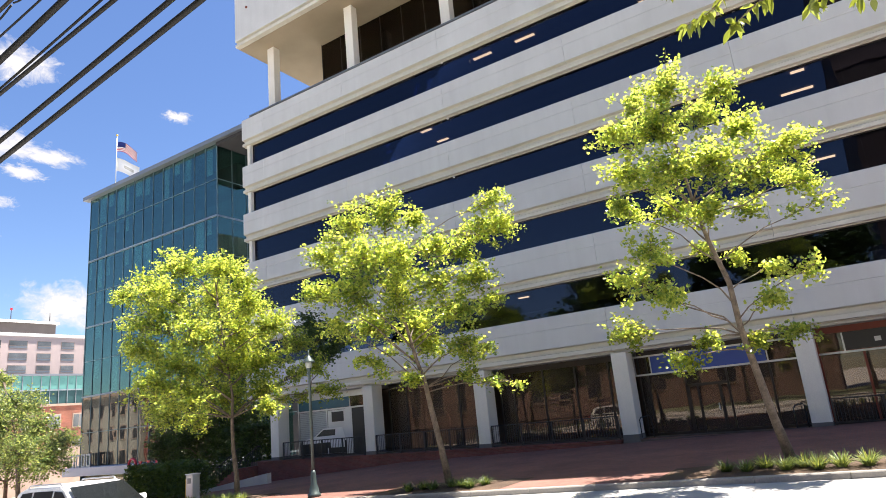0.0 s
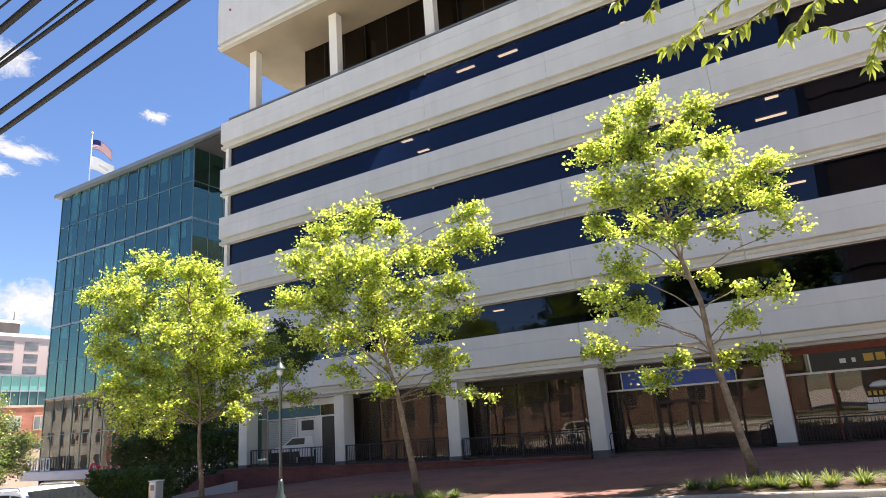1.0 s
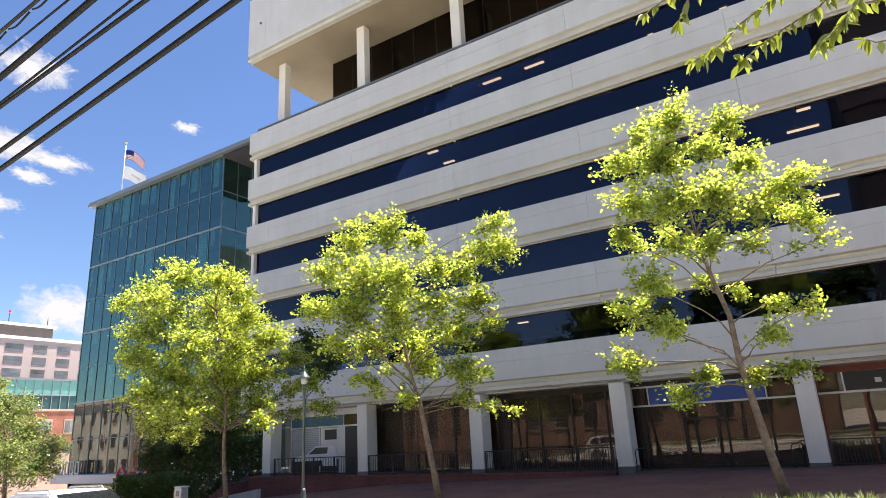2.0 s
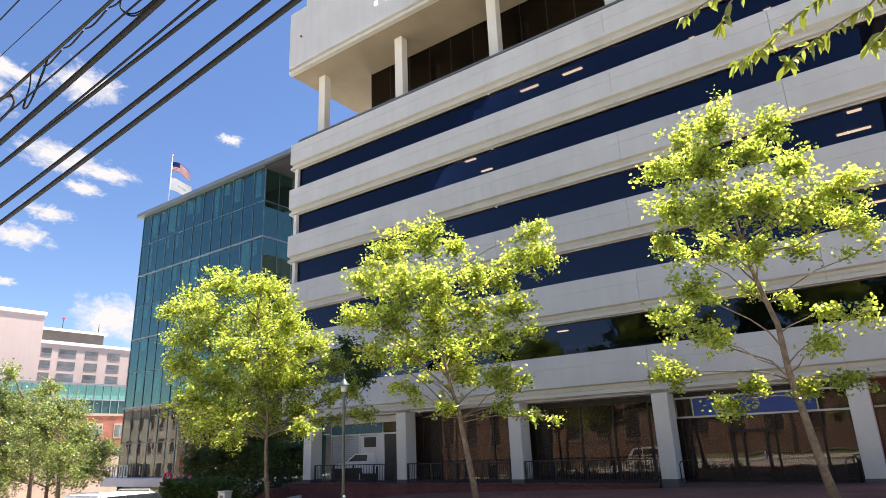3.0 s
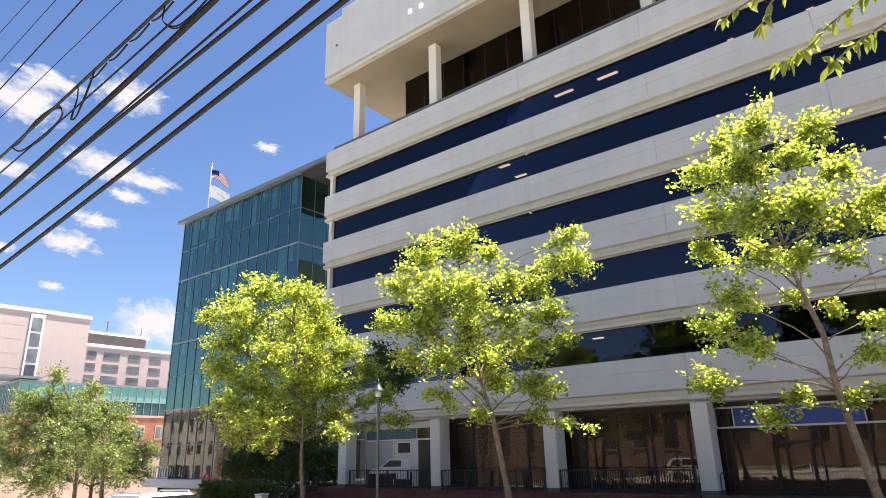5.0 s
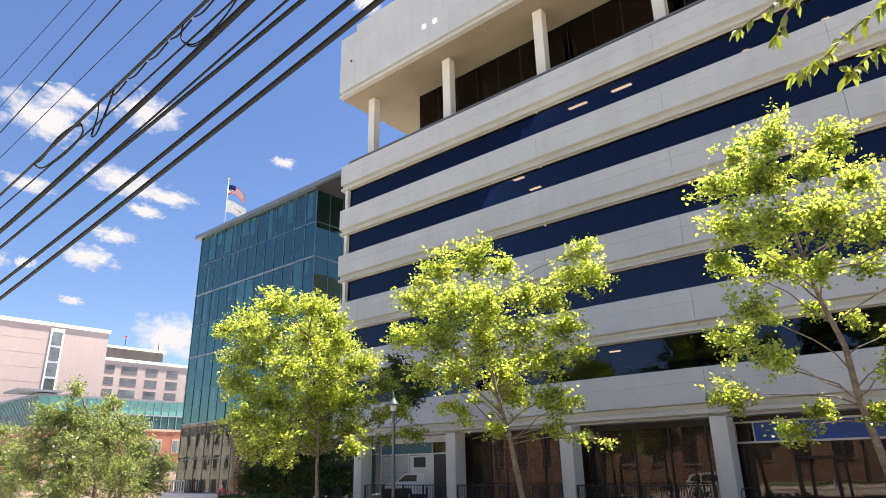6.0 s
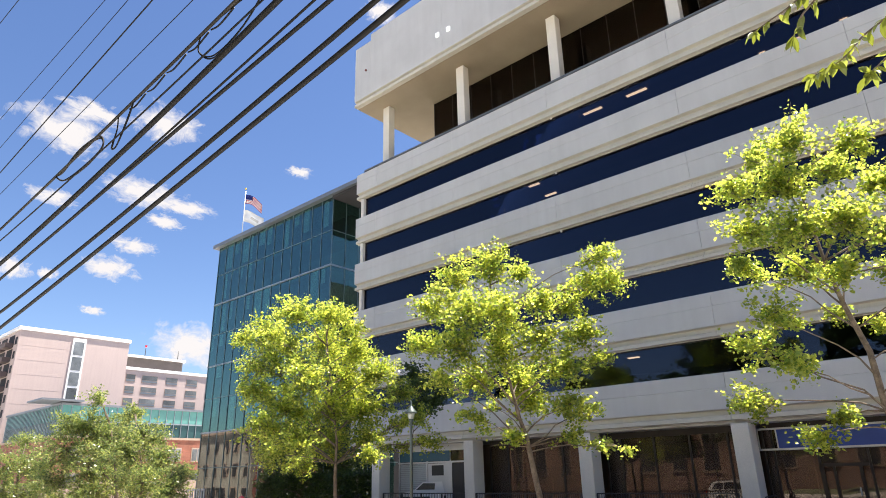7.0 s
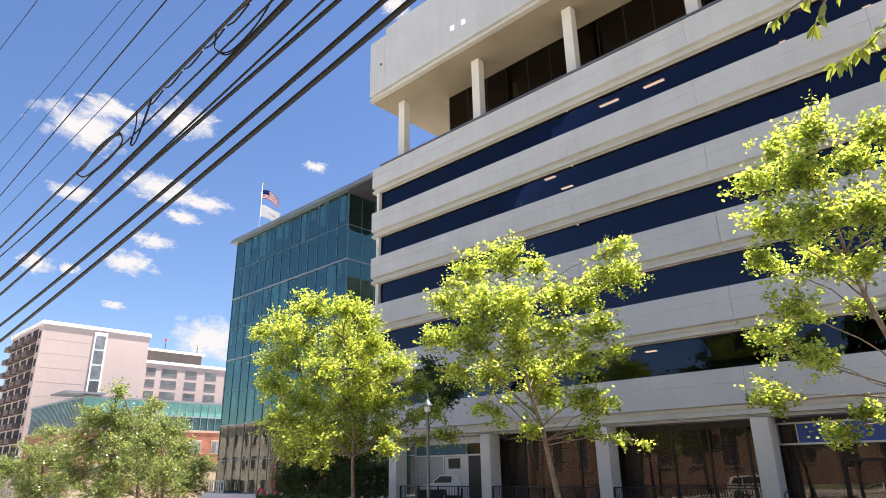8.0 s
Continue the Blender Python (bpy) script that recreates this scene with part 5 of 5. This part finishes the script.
# ---------------------------------------------------------------- branch hanging overhead
branch = thing("overhanging_branch", "overhanging branch with long sunlit yellow-green leaves", "branch")
TWIGS = [[(0.16, 3.02, 4.05), (0.0, 3.06, 3.99), (-0.13, 3.09, 3.95), (-0.23, 3.12, 3.89), (-0.38, 3.12, 3.85)], [(0.3, 2.98, 3.92), (0.2, 3.02, 3.86), (0.07, 3.04, 3.83), (-0.06, 3.06, 3.79), (-0.17, 3.09, 3.74)],
         [(0.39, 2.9, 3.83), (0.31, 2.95, 3.76), (0.26, 2.98, 3.72), (0.15, 3.02, 3.66)], [(0.72, 3.25, 3.72), (0.6, 3.27, 3.72), (0.51, 3.28, 3.72), (0.4, 3.29, 3.74), (0.36, 3.28, 3.77)],
         [(0.66, 2.98, 3.59), (0.57, 2.99, 3.61), (0.5, 3.04, 3.55), (0.44, 3.09, 3.44)], [(-0.23, 2.92, 4.2), (-0.38, 2.94, 4.15), (-0.55, 2.94, 4.1)], [(-0.21, 2.86, 4.11), (-0.32, 2.89, 4.05), (-0.38, 2.93, 3.98)],
         [(0.63, 2.99, 3.8), (0.51, 3.02, 3.79), (0.37, 3.03, 3.81), (0.3, 3.05, 3.79)]]
DENSE = [64, 60, 48, 14, 46, 22, 18, 26]
rng = random.Random(77)
bm = bmesh.new()
limb_end = Vector((1.1, 2.6, 4.7))
tube(bm, [(3.5, 0.5, 5.6), (2.0, 1.8, 5.2), limb_end, (0.5, 2.8, 4.4)], [0.05, 0.035, 0.022, 0.012], 8)
part("limb", bm, M_TWIG, branch)
for tw in TWIGS:
    bm = bmesh.new()
    tube(bm, [limb_end.lerp(Vector(tw[0]), 0.4)] + [Vector(p) for p in tw], [0.007] + [0.005] * (len(tw) - 1) + [0.002], 5)
    part("twig", bm, M_TWIG, branch)


def long_leaf(bm, p, d, up, ln):
    """A long pointed leaf, folded along its rib and bent down at the tip."""
    s = d.cross(up).normalized()
    n = s.cross(d).normalized()
    rib, lf, rt = [], [], []
    for i, w in enumerate((0.03, 0.16, 0.21, 0.14, 0.0)):
        t = i / 4
        c = p + d * ln * t - Vector((0, 0, 1)) * ln * 0.22 * t * t
        rib.append(bm.verts.new(c))
        lf.append(bm.verts.new(c + s * ln * w + n * ln * w * 0.35))
        rt.append(bm.verts.new(c - s * ln * w + n * ln * w * 0.35))
    for i in range(4):
        bm.faces.new((rib[i], rib[i + 1], lf[i + 1], lf[i])).smooth = True
        bm.faces.new((rib[i], rt[i], rt[i + 1], rib[i + 1])).smooth = True


for tw, cnt in zip(TWIGS, DENSE):
    for i in range(cnt):
        t = rng.uniform(0.12, 1.0) if i > 5 else rng.uniform(0.92, 1.0)
        f = t * (len(tw) - 1)
        k = min(int(f), len(tw) - 2)
        p = Vector(tw[k]).lerp(Vector(tw[k + 1]), f - k)
        d = Vector((rng.gauss(-0.25, 0.6), rng.gauss(0, 0.6), rng.gauss(-0.75, 0.45))).normalized()
        bm = bmesh.new()
        long_leaf(bm, p, d, Vector((rng.gauss(0, 1), rng.gauss(0, 1), 1)).normalized(), rng.uniform(0.034, 0.08))
        part("leaf", bm, M_LEAF_NEAR, branch)

# ---------------------------------------------------------------- across the street, behind the camera (seen in the glass)
bm = bmesh.new()
strip(bm, [x for x in XS if -400 <= x <= 300], -22.0, -4.05, 0.14, 0.14, 0.2)
solid("lawn", bm, M_GRASS, "mown lawn across the street", "lawn", kind="structure")
school = thing("brick_hall", "low red brick hall across the street", "building")
boxpart("wall", M_BRICK_DULL, school, -75, -42, -6, -2, -22.1, 8.5)
boxpart("cornice", M_STONE_FAR, school, -75.3, -42.3, 8.5, -1.7, -21.8, 9.2)
for j in range(17):
    x = -73 + j * 4.2
    win = boxpart("window", M_STONE_FAR, school, x - 0.2, -22.1, 2.0 + gz(x) * 0.3, x + 2.0, -21.98, 6.2)
    boxpart("pane", M_DARK, win, x, -21.98, 2.3 + gz(x) * 0.3, x + 1.8, -21.94, 5.9)
tower = thing("brown_tower", "tall dark brown office tower across the street", "building")
boxpart("wall", mat("dark_brown_cladding", (0.05, 0.028, 0.02), 0.6, var=0.2), tower, 4.8, -45, -2, 44, -20, 62)
for k in range(15):
    boxpart("floor_band", mat("brown_band", (0.08, 0.05, 0.04), 0.6) if k == 0 else bpy.data.materials["brown_band"], tower, 4.7, -20, 2.5 + k * 4, 44, -19.9, 3.6 + k * 4)
terrace_row = thing("old_corner_building", "cream and brick corner building with a cornice", "building")
boxpart("cream_front", mat("cream_stucco", (0.32, 0.295, 0.25), 0.8, big=0.2), terrace_row, -176, -40, -8, -128.1, -8, 12.0)
boxpart("cornice", M_STONE_FAR, terrace_row, -176.6, -40, 12.0, -127.8, -7.4, 12.9)
boxpart("brick_front", M_BRICK, terrace_row, -128, -40, -8, -96, -9, 11.5)
for k in range(3):
    for j in range(16):
        x = -174 + j * 4.3
        win = boxpart("window", M_STONE_FAR, terrace_row, x, -8.99 if x > -128.5 else -8, -2.5 + k * 5, x + 2, -7.9 if x < -128.5 else -8.9, 0.6 + k * 5)
        boxpart("pane", M_DARK, win, x + 0.2, -8.9, -2.3 + k * 5, x + 1.8, -7.86 if x < -128.5 else -8.86, 0.4 + k * 5)
for i, (x, y, h) in enumerate(((-33.5, -9.0, 14.6), (-28.5, -9.5, 13.4), (-22.5, -8.5, 16.6), (-10.0, -10.0, 16.5), (-4.5, -9.0, 17.5), (1.0, -9.5, 16.0))):
    g0 = gz(x)
    rng = random.Random(300 + i)
    blobs = [(rng.uniform(-2.6, 2.6), g0 + h - 1.8 - rng.uniform(0, h * 0.5), rng.uniform(1.2, 1.9)) for _ in range(12)] + [(0, g0 + h - 1.2, 1.3), (-1.2, g0 + h - 2.2, 1.4), (1.3, g0 + h - 2.4, 1.4)]
    tree("lawn_tree", (x, y), 0, [(0, g0), (0.1, g0 + h * 0.3), (0, g0 + h * 0.6), (0.1, g0 + h - 1)], blobs, M_LEAF_DARK, 310 + i, "full green tree on the lawn across the street", 130, 0.30, 0.2, 1.6, "lawn trees", 60.0)

# utility poles that carry the cables, one at either end of the span
M_WOOD = mat("grey_pole_wood", (0.16, 0.12, 0.09), 0.9, var=0.25, big=3)
for x in (-42.0, 9.0):
    up = thing("utility_pole", "weathered wooden utility pole carrying cables", "utility pole", "utility poles")
    bm = bmesh.new()
    tube(bm, [(x, 2.72, gz(x)), (x, 2.72, gz(x) + 6), (x, 2.72, 13.5)], [0.17, 0.15, 0.11], 12)
    part("post", bm, M_WOOD, up)
    boxpart("crossarm", M_WOOD, up, x - 0.06, 1.2, 11.2 if x < 0 else 9.3, x + 0.06, 4.2, 11.32 if x < 0 else 9.42)

# ---------------------------------------------------------------- cars
def side_shape(bm, outline, y0, y1, inset=0.0):
    """A body pressed from a side outline of (x, z), drawn in at the top by inset."""
    zt = max(z for _, z in outline)
    zl = min(z for _, z in outline)
    def row(y, s):
        return [bm.verts.new((x, y + s * inset * (z - zl) / (zt - zl), z)) for x, z in outline]
    a, b = row(y0, 1), row(y1, -1)
    k = len(outline)
    for i in range(k):
        j = (i + 1) % k
        bm.faces.new((a[i], b[i], b[j], a[j])).smooth = False
    bm.faces.new(a)
    bm.faces.new(b[::-1])
    bmesh.ops.recalc_face_normals(bm, faces=bm.faces[:])


M_CARPAINT = mat("white_car_paint", (0.75, 0.76, 0.77), 0.25, var=0.02, bump=0)
M_RUBBER = mat("tyre_rubber", (0.02, 0.02, 0.02), 0.85, bump=0.2)
M_STEEL = mat("wheel_steel", (0.45, 0.45, 0.46), 0.35, 0.8, bump=0)
M_TAILRED = mat("tail_lamp_red", (0.5, 0.02, 0.02), 0.2, bump=0)
M_CARDARK = mat("black_trim", (0.02, 0.02, 0.022), 0.6, bump=0)


def wheel(parent, x, y, r=0.39, w=0.26):
    bm = bmesh.new()
    lathe(bm, [(r * 0.62, -w / 2), (r * 0.93, -w / 2), (r, -w / 2 + 0.04), (r, w / 2 - 0.04), (r * 0.93, w / 2), (r * 0.62, w / 2)], sides=24)
    bmesh.ops.rotate(bm, verts=bm.verts[:], cent=(0, 0, 0), matrix=Matrix.Rotation(math.pi / 2, 3, "X"))
    bmesh.ops.translate(bm, verts=bm.verts[:], vec=(x, y, r))
    tyre = part("wheel", bm, M_RUBBER, parent)
    bm = bmesh.new()
    lathe(bm, [(0.02, -w * 0.42), (r * 0.3, -w * 0.46), (r * 0.6, -w * 0.53), (r * 0.6, w * 0.4), (0.02, w * 0.4)], sides=20)
    bmesh.ops.rotate(bm, verts=bm.verts[:], cent=(0, 0, 0), matrix=Matrix.Rotation(math.pi / 2, 3, "X"))
    bmesh.ops.translate(bm, verts=bm.verts[:], vec=(x, y, r))
    part("rim", bm, M_STEEL, tyre)


def suv(x, y, paint, label, turn=0.0, slope=0.026, group="cars"):
    """Nose towards +x; local origin under the middle of the car."""
    t = thing("car", label, "car", group, at=(x, y, gz(x)))
    t.rotation_euler = (0, -math.atan(slope), radians(turn))
    bm = bmesh.new()
    side_shape(bm, [(-2.28, 0.42), (-2.2, 0.3), (2.15, 0.3), (2.32, 0.45), (2.34, 0.72), (2.2, 0.9), (1.2, 1.04), (-2.2, 1.05), (-2.32, 0.8)], -0.92, 0.92, 0.05)
    bmesh.ops.bevel(bm, geom=bm.edges[:], offset=0.045, segments=2, affect="EDGES")
    part("body", bm, paint, t)
    bm = bmesh.new()
    side_shape(bm, [(-2.2, 1.02), (1.25, 1.02), (0.42, 1.56), (0.2, 1.63), (-1.5, 1.65), (-1.85, 1.56)], -0.86, 0.86, 0.15)
    bmesh.ops.bevel(bm, geom=bm.edges[:], offset=0.03, segments=2, affect="EDGES")
    part("cabin", bm, paint, t)
    for s in (-1, 1):
        for pane in ([(0.0, 1.09), (0.98, 1.09), (0.36, 1.50), (0.0, 1.53)], [(-1.0, 1.09), (-0.07, 1.09), (-0.07, 1.54), (-1.0, 1.55)], [(-1.85, 1.12), (-1.08, 1.09), (-1.08, 1.55), (-1.6, 1.53)]):
            bm = bmesh.new()
            v = [bm.verts.new((px_, s * (0.875 - 0.15 * (pz - 1.02) / 0.63), pz)) for px_, pz in pane]
            bm.faces.new(v if s < 0 else v[::-1])
            bmesh.ops.solidify(bm, geom=bm.faces[:], thickness=0.02)
            part("side_window", bm, M_CARDARK, t, "dark tinted side window")
        boxpart("mirror", paint, t, 0.78, s * 0.98 - 0.1, 1.05, 0.95, s * 0.98 + 0.1, 1.2, bevel=0.04)
        bm = bmesh.new()
        tube(bm, [(-1.5, s * 0.66, 1.64), (-1.4, s * 0.66, 1.70), (0.1, s * 0.66, 1.69), (0.2, s * 0.66, 1.62)], 0.02, 6)
        part("roof_rail", bm, M_STEEL, t)
        boxpart("tail_lamp", M_TAILRED, t, -2.36, s * 0.74 - 0.14, 0.8, -2.2, s * 0.74 + 0.14, 1.0, bevel=0.03)
        boxpart("head_lamp", M_LAMP_GLASS, t, 2.18, s * 0.7 - 0.17, 0.68, 2.35, s * 0.7 + 0.17, 0.84, bevel=0.03)
        wheel(t, -1.4, s * 0.82, 0.34, 0.22)
        wheel(t, 1.42, s * 0.82, 0.34, 0.22)
    for name, q in (("windscreen", ((1.235, -0.78, 1.06), (1.235, 0.78, 1.06), (0.47, 0.68, 1.56), (0.47, -0.68, 1.56))), ("rear_window", ((-2.14, 0.72, 1.16), (-2.14, -0.72, 1.16), (-1.90, -0.66, 1.52), (-1.90, 0.66, 1.52)))):
        bm = bmesh.new()
        bm.faces.new([bm.verts.new(c) for c in q])
        bmesh.ops.solidify(bm, geom=bm.faces[:], thickness=0.02)
        bmesh.ops.translate(bm, verts=bm.verts[:], vec=(0.05 if name == "windscreen" else -0.04, 0, 0.03))
        part(name, bm, M_SCREEN, t, "sloping dark glass reflecting the sky")
    boxpart("grille", M_CARDARK, t, 2.3, -0.45, 0.5, 2.36, 0.45, 0.72)
    return t


M_SCREEN = mat("windscreen_glass", (0.02, 0.025, 0.027), 0.05, bump=0)
M_SILVER = mat("silver_car_paint", (0.32, 0.34, 0.36), 0.3, 0.4, var=0.03, bump=0)
M_BLACKCAR = mat("black_car_paint", (0.02, 0.022, 0.025), 0.2, var=0.03, bump=0)
suv(-17.0, 9.2, M_CARPAINT, "white sport utility car with roof rails on the road")
suv(-60.5, 33.0, M_BLACKCAR, "black car parked beyond the glass entrance", 20, 0.07, "parked cars")
suv(-66.0, 33.4, M_SILVER, "silver car parked beyond the glass entrance", 15, 0.07, "parked cars")
